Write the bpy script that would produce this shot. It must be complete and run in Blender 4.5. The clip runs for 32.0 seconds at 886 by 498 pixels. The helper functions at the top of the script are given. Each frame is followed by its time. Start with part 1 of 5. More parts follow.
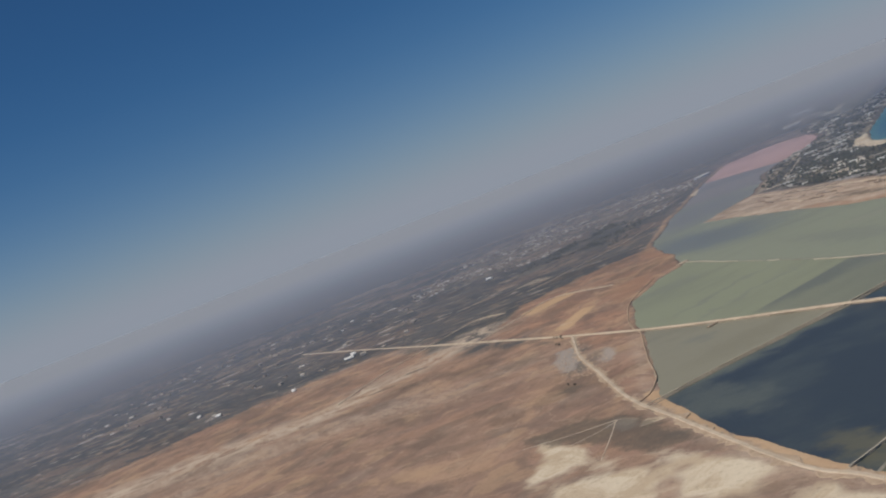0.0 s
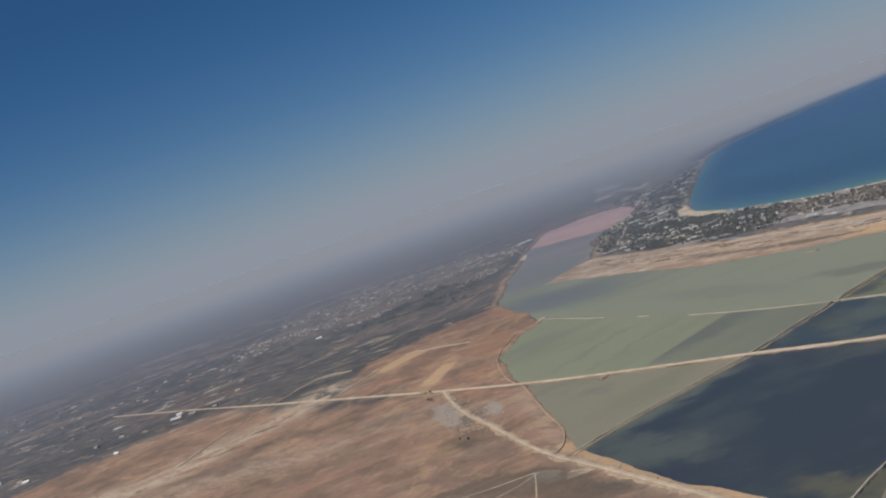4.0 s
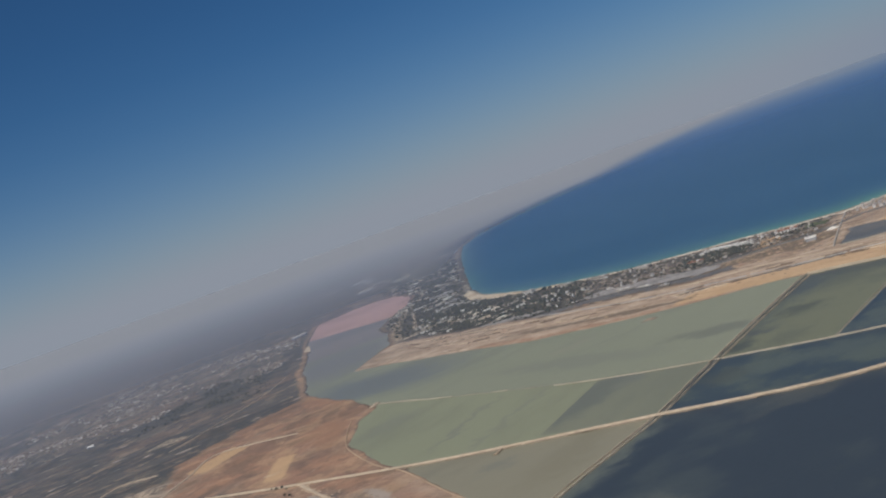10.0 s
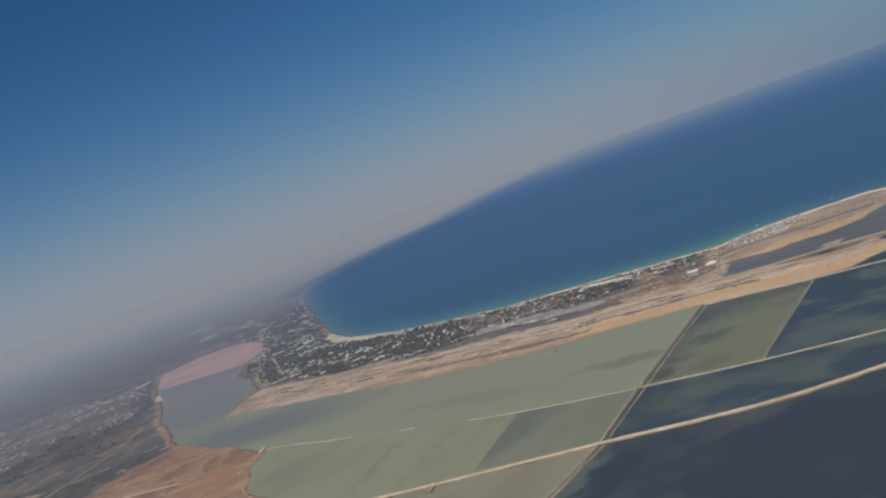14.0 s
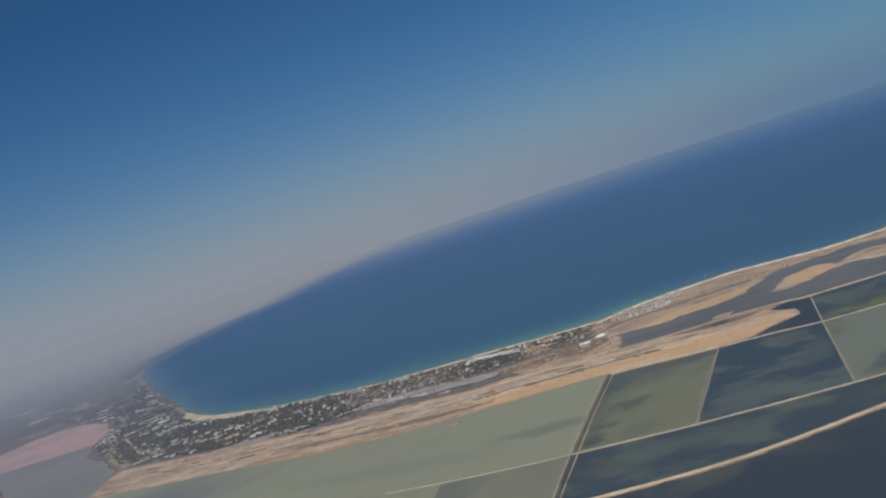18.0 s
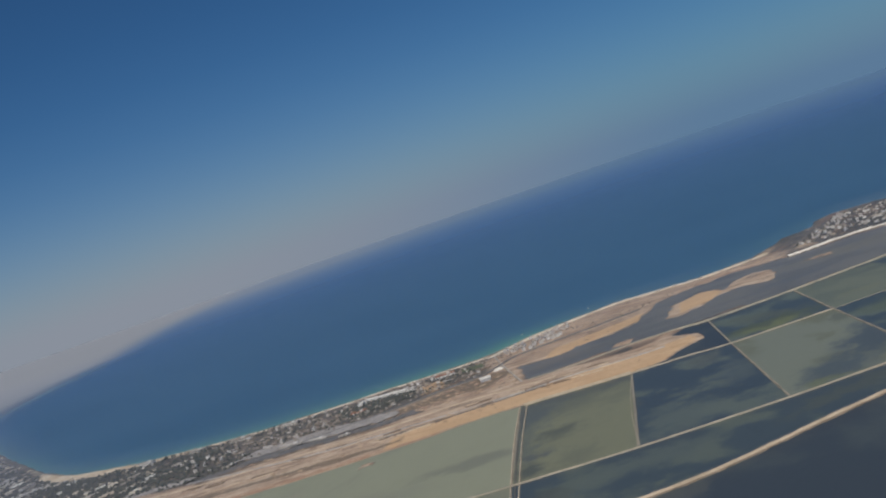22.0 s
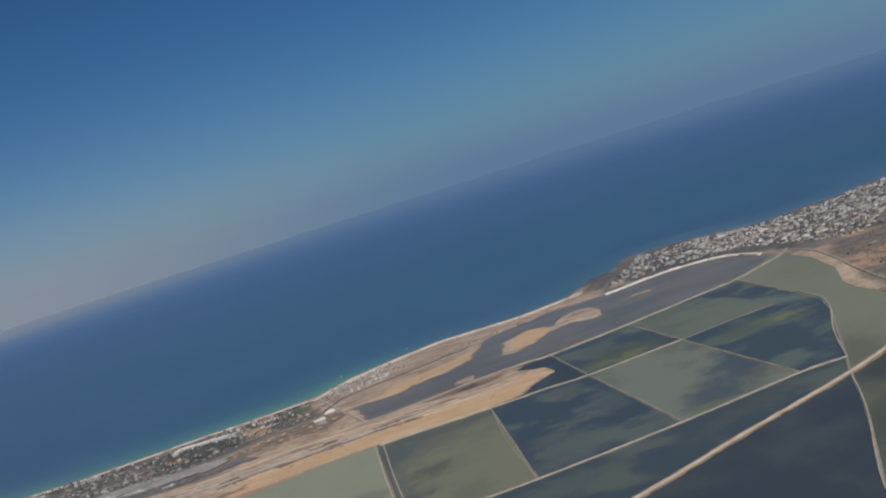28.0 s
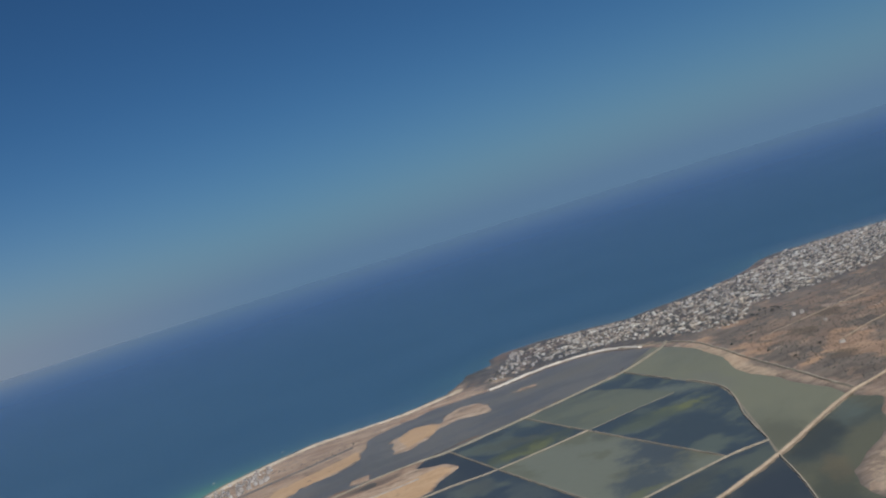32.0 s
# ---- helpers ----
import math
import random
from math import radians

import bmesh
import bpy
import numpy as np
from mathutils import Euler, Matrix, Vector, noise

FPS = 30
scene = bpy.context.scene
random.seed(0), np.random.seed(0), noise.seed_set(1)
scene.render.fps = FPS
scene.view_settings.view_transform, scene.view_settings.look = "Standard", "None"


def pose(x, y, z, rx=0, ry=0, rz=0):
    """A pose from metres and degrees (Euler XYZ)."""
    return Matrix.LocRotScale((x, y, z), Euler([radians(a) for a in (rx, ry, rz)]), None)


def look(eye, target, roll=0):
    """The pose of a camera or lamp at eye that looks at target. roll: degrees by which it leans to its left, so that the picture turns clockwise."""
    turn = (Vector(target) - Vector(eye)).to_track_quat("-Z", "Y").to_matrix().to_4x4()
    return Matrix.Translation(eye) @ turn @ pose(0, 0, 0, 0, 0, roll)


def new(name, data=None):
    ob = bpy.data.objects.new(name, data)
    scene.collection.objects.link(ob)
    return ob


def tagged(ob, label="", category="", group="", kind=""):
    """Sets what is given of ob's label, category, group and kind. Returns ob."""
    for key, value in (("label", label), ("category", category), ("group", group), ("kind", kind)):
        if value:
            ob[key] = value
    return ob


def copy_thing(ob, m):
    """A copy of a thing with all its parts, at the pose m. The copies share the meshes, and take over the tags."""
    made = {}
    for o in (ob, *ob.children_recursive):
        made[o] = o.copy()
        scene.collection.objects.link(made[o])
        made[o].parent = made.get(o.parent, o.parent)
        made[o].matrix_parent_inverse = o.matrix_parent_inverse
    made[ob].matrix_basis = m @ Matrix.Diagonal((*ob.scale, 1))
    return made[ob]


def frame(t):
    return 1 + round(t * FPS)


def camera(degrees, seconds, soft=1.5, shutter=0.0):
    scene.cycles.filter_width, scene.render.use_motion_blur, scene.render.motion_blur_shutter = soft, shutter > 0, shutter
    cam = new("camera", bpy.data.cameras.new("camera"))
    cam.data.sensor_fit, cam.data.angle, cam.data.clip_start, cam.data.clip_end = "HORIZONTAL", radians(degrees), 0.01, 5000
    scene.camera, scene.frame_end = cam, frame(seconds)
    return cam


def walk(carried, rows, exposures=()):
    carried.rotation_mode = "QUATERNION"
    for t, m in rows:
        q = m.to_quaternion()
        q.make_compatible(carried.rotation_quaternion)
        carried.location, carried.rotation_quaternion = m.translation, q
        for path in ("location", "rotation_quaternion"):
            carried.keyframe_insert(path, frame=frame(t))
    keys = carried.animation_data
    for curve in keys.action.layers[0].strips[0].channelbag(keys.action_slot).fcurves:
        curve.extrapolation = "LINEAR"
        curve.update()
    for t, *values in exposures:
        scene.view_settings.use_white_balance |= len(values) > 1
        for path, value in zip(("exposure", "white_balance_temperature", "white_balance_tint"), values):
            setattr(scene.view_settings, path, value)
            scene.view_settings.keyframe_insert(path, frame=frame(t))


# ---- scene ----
EXPOSURES = [(0, 0.06), (6, 0.05), (12, 0.0), (18, -0.02), (24, -0.04), (32, -0.03)]
# haze colours: HAZE tints the lit veil, BAND the glowing horizon wall
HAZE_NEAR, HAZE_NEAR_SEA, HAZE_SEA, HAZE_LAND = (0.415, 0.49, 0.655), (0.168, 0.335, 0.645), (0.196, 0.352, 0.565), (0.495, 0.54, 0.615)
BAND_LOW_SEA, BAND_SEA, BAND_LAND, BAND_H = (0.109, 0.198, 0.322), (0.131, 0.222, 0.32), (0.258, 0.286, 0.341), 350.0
SKY_TINT = (0.37, 0.715, 0.975)
# The place stands about one fifth of its true size.
cam = camera(46.04, 32.0, soft=2.15)
# seconds, x, y, z, turn, tilt, lean
PATH = [
    (0, 0.03, -0.07, 61.92, 30.98, -2.65, -21.34),
    (0.5, -4.27, 0.51, 62.12, 28.74, -2.66, -20.26),
    (1, -8.55, 1.02, 62.25, 26.99, -2.98, -20.01),
    (1.5, -12.81, 1.55, 62.39, 25.28, -2.96, -20.16),
    (2, -17.05, 2.12, 62.55, 24.23, -2.99, -20.00),
    (2.5, -21.24, 2.76, 62.74, 23.07, -2.91, -19.55),
    (4.5, -37.77, 5.61, 63.59, 17.43, -3.06, -18.93),
    (5, -41.84, 6.40, 63.83, 16.01, -3.09, -18.73),
    (5.5, -45.84, 7.24, 64.09, 14.63, -3.14, -18.38),
    (6, -49.81, 8.14, 64.40, 13.36, -3.27, -18.76),
    (6.5, -53.75, 9.11, 64.75, 11.99, -3.24, -19.06),
    (7, -57.66, 10.13, 65.13, 10.58, -3.20, -19.40),
    (7.5, -61.54, 11.21, 65.56, 9.15, -3.08, -19.64),
    (8, -65.39, 12.34, 66.00, 7.84, -2.92, -19.98),
    (8.5, -69.21, 13.54, 66.45, 6.69, -2.85, -19.79),
    (9, -73.00, 14.80, 66.88, 5.41, -2.93, -19.75),
    (9.5, -76.77, 16.12, 67.30, 3.98, -2.97, -19.79),
    (10, -80.49, 17.52, 67.70, 2.63, -2.76, -19.77),
    (10.5, -84.16, 18.98, 68.09, 1.17, -2.55, -19.59),
    (11, -87.78, 20.51, 68.46, -0.08, -2.39, -19.72),
    (11.5, -91.35, 22.10, 68.83, -1.26, -2.31, -19.70),
    (12, -94.86, 23.76, 69.20, -2.50, -2.42, -19.53),
    (12.5, -98.32, 25.48, 69.56, -3.79, -2.52, -19.60),
    (13, -101.73, 27.25, 69.92, -5.05, -2.64, -19.36),
    (13.5, -105.08, 29.08, 70.25, -6.22, -2.92, -19.29),
    (14, -108.41, 30.99, 70.56, -7.59, -3.45, -19.44),
    (14.5, -111.70, 32.96, 70.84, -9.00, -3.72, -19.06),
    (16.5, -124.70, 41.21, 71.83, -14.30, -2.39, -18.15),
    (17, -127.88, 43.38, 72.07, -15.49, -2.18, -18.22),
    (17.5, -130.98, 45.63, 72.30, -16.69, -2.11, -18.11),
    (18, -133.97, 47.96, 72.52, -18.13, -2.06, -18.01),
    (18.5, -136.87, 50.34, 72.76, -19.31, -2.04, -18.48),
    (19, -139.65, 52.75, 73.00, -20.47, -2.17, -18.49),
    (19.5, -142.33, 55.20, 73.23, -21.63, -2.23, -18.73),
    (20, -144.89, 57.68, 73.47, -23.19, -2.45, -18.62),
    (20.5, -147.35, 60.20, 73.72, -24.83, -2.53, -18.68),
    (21, -149.72, 62.75, 73.97, -26.01, -2.57, -18.57),
    (21.5, -152.00, 65.33, 74.23, -26.81, -2.45, -18.77),
    (22, -154.21, 67.95, 74.50, -27.67, -2.38, -18.98),
    (22.5, -156.37, 70.61, 74.79, -28.72, -2.24, -18.75),
    (23, -158.47, 73.32, 75.09, -29.97, -2.15, -18.67),
    (23.5, -160.53, 76.09, 75.40, -31.14, -2.18, -18.47),
    (24, -162.54, 78.91, 75.73, -32.39, -2.13, -18.54),
    (24.5, -164.50, 81.78, 76.07, -33.56, -2.16, -18.40),
    (25, -166.38, 84.69, 76.42, -34.64, -2.32, -18.18),
    (25.5, -168.19, 87.65, 76.76, -35.77, -2.52, -18.07),
    (27.5, -175.07, 99.73, 78.13, -40.69, -3.70, -17.83),
    (28, -176.71, 102.81, 78.43, -41.99, -4.05, -17.73),
    (28.5, -178.27, 105.94, 78.71, -43.43, -4.18, -17.87),
    (29, -179.75, 109.13, 78.95, -44.73, -4.32, -17.77),
    (29.5, -181.16, 112.36, 79.17, -46.13, -4.10, -17.62),
    (30, -182.50, 115.64, 79.37, -47.62, -3.40, -17.64),
    (30.5, -183.78, 118.93, 79.56, -48.92, -2.71, -17.47),
    (31, -185.01, 122.25, 79.75, -50.33, -2.09, -17.48),
    (31.5, -186.21, 125.58, 79.94, -51.66, -1.57, -17.53),
    (32, -187.39, 128.92, 80.13, -52.85, -1.28, -17.38),
]
walk(cam, [(t, pose(x, y, z, 90 + tilt, 0, turn) @ pose(0, 0, 0, 0, 0, lean)) for t, x, y, z, turn, tilt, lean in PATH],
     exposures=EXPOSURES)

# ---- light ----
SUN_UP, SUN_TURN = 52.0, 215.0          # elevation, and compass turn from +y clockwise
world = bpy.data.worlds.new("sky")
scene.world = world
world.use_nodes = True
wn, wl = world.node_tree.nodes, world.node_tree.links
sky = wn.new("ShaderNodeTexSky")
sky.sky_type = 'NISHITA'
sky.sun_disc = False
sky.sun_elevation, sky.sun_rotation = radians(SUN_UP), radians(SUN_TURN)
sky.altitude, sky.air_density, sky.dust_density, sky.ozone_density = 1500, 1.0, 0.0, 4.0
background = wn["Background"]
background.inputs["Strength"].default_value = 0.048
tint = wn.new("ShaderNodeMix")
tint.data_type, tint.blend_type = 'RGBA', 'MULTIPLY'
tint.inputs["Factor"].default_value = 1.0
tint.inputs[7].default_value = (*SKY_TINT, 1)
wl.new(sky.outputs["Color"], tint.inputs[6])
wl.new(tint.outputs[2], background.inputs["Color"])
sun = new("sun", bpy.data.lights.new("sun", 'SUN'))
sun.data.energy, sun.data.angle, sun.data.color = 3.85, radians(0.5), (1.0, 0.94, 0.85)
a, e = radians(SUN_TURN), radians(SUN_UP)
sun.matrix_world = look((0, 0, 0), (-math.sin(a) * math.cos(e), -math.cos(a) * math.cos(e), -math.sin(e)))


# ---- materials ----
def shader(name):
    m = bpy.data.materials.new(name)
    m.use_nodes = True
    n, l = m.node_tree.nodes, m.node_tree.links
    return m, n, l, n["Principled BSDF"]


def noise_node(n, l, scale, detail=6.0, rough=0.6, stretch=1.0, turn=0.0):
    """Noise in world metres: features about 1 / scale across, stretched along one way if asked."""
    geo, mp, tex = n.new("ShaderNodeNewGeometry"), n.new("ShaderNodeMapping"), n.new("ShaderNodeTexNoise")
    mp.vector_type = 'TEXTURE'
    mp.inputs["Rotation"].default_value = (0, 0, radians(turn))
    mp.inputs["Scale"].default_value = (stretch, 1, 1)
    tex.inputs["Scale"].default_value, tex.inputs["Detail"].default_value, tex.inputs["Roughness"].default_value = scale, detail, rough
    l.new(geo.outputs["Position"], mp.inputs["Vector"])
    l.new(mp.outputs["Vector"], tex.inputs["Vector"])
    return tex.outputs["Fac"]


def ramp(n, l, value, low, high):
    node = n.new("ShaderNodeMapRange")
    node.interpolation_type = 'SMOOTHSTEP'
    node.inputs["From Min"].default_value, node.inputs["From Max"].default_value = low, high
    l.new(value, node.inputs["Value"])
    return node.outputs["Result"]


def times(n, l, x, y):
    node = n.new("ShaderNodeMath")
    node.operation = 'MULTIPLY'
    for socket, v in zip(node.inputs, (x, y)):
        if isinstance(v, (int, float)):
            socket.default_value = v
        else:
            l.new(v, socket)
    return node.outputs[0]


def blend(n, l, fac, one, two):
    node = n.new("ShaderNodeMix")
    node.data_type = 'RGBA'
    for socket, v in zip((node.inputs["Factor"], node.inputs[6], node.inputs[7]), (fac, one, two)):
        if isinstance(v, tuple):
            socket.default_value = (*v, 1)
        elif isinstance(v, float):
            socket.default_value = v
        else:
            l.new(v, socket)
    return node.outputs[2]


def bump(n, l, bsdf, height, strength, distance):
    node = n.new("ShaderNodeBump")
    node.inputs["Strength"].default_value, node.inputs["Distance"].default_value = strength, distance
    l.new(height, node.inputs["Height"])
    l.new(node.outputs["Normal"], bsdf.inputs["Normal"])


def plain_material(name, colour, second, scale=1.5, rough=0.85, scale2=0.15):
    m, n, l, b = shader(name)
    fine, broad, worn = noise_node(n, l, scale, 7, 0.7), noise_node(n, l, scale2, 5, 0.65), noise_node(n, l, scale * 0.4, 6, 0.7)
    c = blend(n, l, ramp(n, l, fine, 0.35, 0.65), colour, second)
    c = blend(n, l, times(n, l, ramp(n, l, broad, 0.42, 0.66), 0.45), c, tuple(v * 0.58 for v in colour))
    c = blend(n, l, times(n, l, ramp(n, l, worn, 0.52, 0.7), 0.4), c, tuple(v * 0.7 for v in colour))
    l.new(c, b.inputs["Base Color"])
    b.inputs["Roughness"].default_value = rough
    bump(n, l, b, fine, 0.3, 0.1)
    return m


def object_varied(name, colour, second, rough=0.8):
    """Paint that differs from thing to thing, with soft stains."""
    m, n, l, b = shader(name)
    info = n.new("ShaderNodeObjectInfo")
    c = blend(n, l, info.outputs["Random"], colour, second)
    stain = noise_node(n, l, 0.9, 5)
    c = blend(n, l, times(n, l, ramp(n, l, stain, 0.5, 0.75), 0.35), c, tuple(v * 0.55 for v in colour))
    l.new(c, b.inputs["Base Color"])
    b.inputs["Roughness"].default_value = rough
    return m


def island_varied(name, colours, rough=0.85):
    m, n, l, b = shader(name)
    geo = n.new("ShaderNodeNewGeometry")
    pick = n.new("ShaderNodeValToRGB")
    els = pick.color_ramp.elements
    pick.color_ramp.interpolation = 'CONSTANT'
    while len(els) < len(colours):
        els.new(0.5)
    for i, c in enumerate(colours):
        els[i].position = i / len(colours)
        els[i].color = (*c, 1)
    l.new(geo.outputs["Random Per Island"], pick.inputs["Fac"])
    stain = noise_node(n, l, 0.8, 4)
    c = blend(n, l, times(n, l, ramp(n, l, stain, 0.5, 0.75), 0.3), pick.outputs["Color"], (0.16, 0.14, 0.12))
    l.new(c, b.inputs["Base Color"])
    b.inputs["Roughness"].default_value = rough
    return m


def along(n, l, start, end):
    """0 at one place of the plan, 1 at another, rising evenly between them."""
    geo, dot = n.new("ShaderNodeNewGeometry"), n.new("ShaderNodeVectorMath")
    dot.operation = 'DOT_PRODUCT'
    d = Vector((end[0] - start[0], end[1] - start[1], 0))
    d /= d.length_squared
    dot.inputs[1].default_value = d
    l.new(geo.outputs["Position"], dot.inputs[0])
    off = n.new("ShaderNodeMath")
    off.operation = 'SUBTRACT'
    off.inputs[1].default_value = d.x * start[0] + d.y * start[1]
    l.new(dot.outputs["Value"], off.inputs[0])
    return off.outputs[0]


def plus(n, l, x, y, k):
    """x + k * (y - 0.5)."""
    node = n.new("ShaderNodeMath")
    node.operation = 'MULTIPLY_ADD'
    l.new(y, node.inputs[0])
    node.inputs[1].default_value = k
    l.new(x, node.inputs[2])
    off = n.new("ShaderNodeMath")
    off.operation = 'SUBTRACT'
    l.new(node.outputs[0], off.inputs[0])
    off.inputs[1].default_value = 0.5 * k
    return off.outputs[0]


def water_material(name, base, second, amount=0.4, scale=0.02, turn=0.0, stretch=1.0, patches=(), rough=0.4, ragged=9.0):
    """Shallow brine over a muddy bed: drifting cloudy mottles, and patches of other depth or algae
    given as (x, y, half length, half width, turn, colour, strength), with ragged soft edges."""
    m, n, l, b = shader(name)
    broad = noise_node(n, l, scale, 7, 0.6, stretch, turn)
    fine = noise_node(n, l, scale * 7, 8, 0.68, stretch, turn)
    mask = plus(n, l, broad, fine, 0.18)
    c = blend(n, l, times(n, l, ramp(n, l, mask, 0.62 - amount * 0.34, 0.74 - amount * 0.3), 0.85), base, second)
    geo, tex, warp = n.new("ShaderNodeNewGeometry"), n.new("ShaderNodeTexNoise"), n.new("ShaderNodeVectorMath")
    tex.inputs["Scale"].default_value, tex.inputs["Detail"].default_value, tex.inputs["Roughness"].default_value = 0.085, 9, 0.7
    l.new(geo.outputs["Position"], tex.inputs["Vector"])
    warp.operation = 'MULTIPLY_ADD'
    warp.inputs[1].default_value = (3 * ragged, 3 * ragged, 0)
    l.new(tex.outputs["Color"], warp.inputs[0])
    l.new(geo.outputs["Position"], warp.inputs[2])
    for x, y, long, wide, turned, colour, strength in patches:
        mp, size = n.new("ShaderNodeMapping"), n.new("ShaderNodeVectorMath")
        mp.vector_type = 'TEXTURE'
        mp.inputs["Location"].default_value = (x + 1.5 * ragged, y + 1.5 * ragged, 0)
        mp.inputs["Rotation"].default_value = (0, 0, radians(turned))
        mp.inputs["Scale"].default_value = (long, wide, 1000)
        size.operation = 'LENGTH'
        l.new(warp.outputs["Vector"], mp.inputs["Vector"])
        l.new(mp.outputs["Vector"], size.inputs[0])
        c = blend(n, l, times(n, l, ramp(n, l, plus(n, l, size.outputs["Value"], fine, 1.5), 1.5, 0.45), strength), c, colour)
    c = blend(n, l, times(n, l, ramp(n, l, fine, 0.45, 0.8), 0.22), c, tuple(v * 0.7 for v in base))
    l.new(c, b.inputs["Base Color"])
    b.inputs["Roughness"].default_value = rough
    b.inputs["IOR"].default_value = 1.33
    b.inputs["Specular IOR Level"].default_value = 0.22
    ripple = noise_node(n, l, 1.5, 4)
    bump(n, l, b, ripple, 0.3, 0.15)
    return m


# ---- geometry helpers ----
def mesh_from(name, bm, material):
    me = bpy.data.meshes.new(name)
    bm.normal_update()
    bm.to_mesh(me)
    bm.free()
    me.materials.append(material)
    return me


def part(name, bm, material, parent, label=""):
    ob = new(name, mesh_from(name, bm, material))
    ob.parent = parent
    return tagged(ob, label)


def lane(points, step=2.2):
    """A smooth line through the points of the plan, cut every few metres."""
    pts = [Vector((*p, 0)) for p in points]
    pts = [pts[0] * 2 - pts[1]] + pts + [pts[-1] * 2 - pts[-2]]
    out = []
    for i in range(1, len(pts) - 2):
        a, b, c, d = pts[i - 1:i + 3]
        k = max(2, int((c - b).length / step))
        for j in range(k):
            s = j / k
            out.append(0.5 * (2 * b + (c - a) * s + (2 * a - 5 * b + 4 * c - d) * s * s + (3 * b - a - 3 * c + d) * s ** 3))
    out.append(pts[-2])
    return out


def bank(line, width, height, crown=0.5, rag=0.42, base=-0.3, z=0.0):
    """A bank of earth along a line: sloped sides, a flat crown, uneven edges."""
    bm = bmesh.new()
    rows = []
    for i, p in enumerate(line):
        d = (line[min(i + 1, len(line) - 1)] - line[max(i - 1, 0)]).normalized()
        side = Vector((-d.y, d.x, 0))
        row = []
        for k, (o, h) in enumerate(((-0.5, base), (-0.5 * crown, height), (0.5 * crown, height), (0.5, base))):
            wob = rag * noise.noise(Vector((p.x * 0.17 + k * 9, p.y * 0.17, k))) + rag * noise.noise(Vector((p.x * 0.6 + k * 5, p.y * 0.6, k)))
            row.append(bm.verts.new(p + side * (o * width + wob * width * 0.5) + Vector((0, 0, z + h * (1 + 0.3 * wob)))))
        rows.append(row)
    for r, s in zip(rows, rows[1:]):
        for k in range(3):
            bm.faces.new((r[k], r[k + 1], s[k + 1], s[k]))
    bm.faces.new(rows[0])
    bm.faces.new(rows[-1][::-1])
    bmesh.ops.recalc_face_normals(bm, faces=bm.faces)
    return bm


def sheet(points, z, rag=0.0, grain=0.08, step=2.5):
    """A flat sheet with the outline of the points, its edge made uneven."""
    bm = bmesh.new()
    verts = []
    n = len(points)
    for i in range(n):
        p, q = Vector((*points[i], z)), Vector((*points[(i + 1) % n], z))
        k = max(1, int((q - p).length / step))
        for j in range(k):
            v = p.lerp(q, j / k)
            if rag:
                v += rag * Vector((noise.noise(v * grain), noise.noise(v * grain + Vector((31, 7, 3))), 0))
                v += rag * 0.4 * Vector((noise.noise(v * grain * 4), noise.noise(v * grain * 4 + Vector((31, 7, 3))), 0))
            v.z = z
            verts.append(bm.verts.new(v))
    f = bm.faces.new(verts)
    if f.calc_area() and sum((verts[i].co.x - verts[i - 1].co.x) * (verts[i].co.y + verts[i - 1].co.y) for i in range(len(verts))) > 0:
        f.normal_flip()
    bmesh.ops.triangulate(bm, faces=bm.faces)
    return bm


def distance_to(px, py, points, closed=True):
    """Signed distance of many places from a closed outline (positive inside), or plain distance from a line."""
    best = np.full(px.shape, 1e18)
    inside = np.zeros(px.shape, bool)
    n = len(points)
    for i in range(n if closed else n - 1):
        (ax, ay), (bx, by) = points[i], points[(i + 1) % n]
        dx, dy = bx - ax, by - ay
        s = np.clip(((px - ax) * dx + (py - ay) * dy) / (dx * dx + dy * dy + 1e-9), 0, 1)
        best = np.minimum(best, (px - ax - s * dx) ** 2 + (py - ay - s * dy) ** 2)
        if closed and ay != by:
            hit = ((ay > py) != (by > py)) & (px < (bx - ax) * (py - ay) / (by - ay) + ax)
            inside ^= hit
    best = np.sqrt(best)
    return np.where(inside, best, -best) if closed else best


def value_noise(px, py, size, seed, octaves=4):
    """Smooth noise from -1 to 1 for many places at once."""
    table = np.random.RandomState(seed).rand(256, 256) * 2 - 1
    out, gain = np.zeros(px.shape), 1.0
    for o in range(octaves):
        x, y = px / size * 2 ** o + 17.3 * o, py / size * 2 ** o + 5.1 * o
        xi, yi = np.floor(x).astype(int), np.floor(y).astype(int)
        fx, fy = x - xi, y - yi
        fx, fy = fx * fx * (3 - 2 * fx), fy * fy * (3 - 2 * fy)
        t = lambda i, j: table[(xi + i) % 256, (yi + j) % 256]
        out += gain * ((t(0, 0) * (1 - fx) + t(1, 0) * fx) * (1 - fy) + (t(0, 1) * (1 - fx) + t(1, 1) * fx) * fy)
        gain *= 0.5
    return out / 1.6


def soft(d, w):
    s = np.clip((d + w) / (2 * w), 0, 1)
    return s * s * (3 - 2 * s)


def span(low, high, step, edge, growth):
    """Grid lines: even between low and high, widening out to the edge."""
    mid = list(np.arange(low, high + step / 2, step))
    up, s = [mid[-1]], step
    while up[-1] < edge:
        s *= growth
        up.append(up[-1] + s)
    down, s = [mid[0]], step
    while down[-1] > -edge:
        s *= growth
        down.append(down[-1] - s)
    return np.array(down[:0:-1] + mid + up[1:])


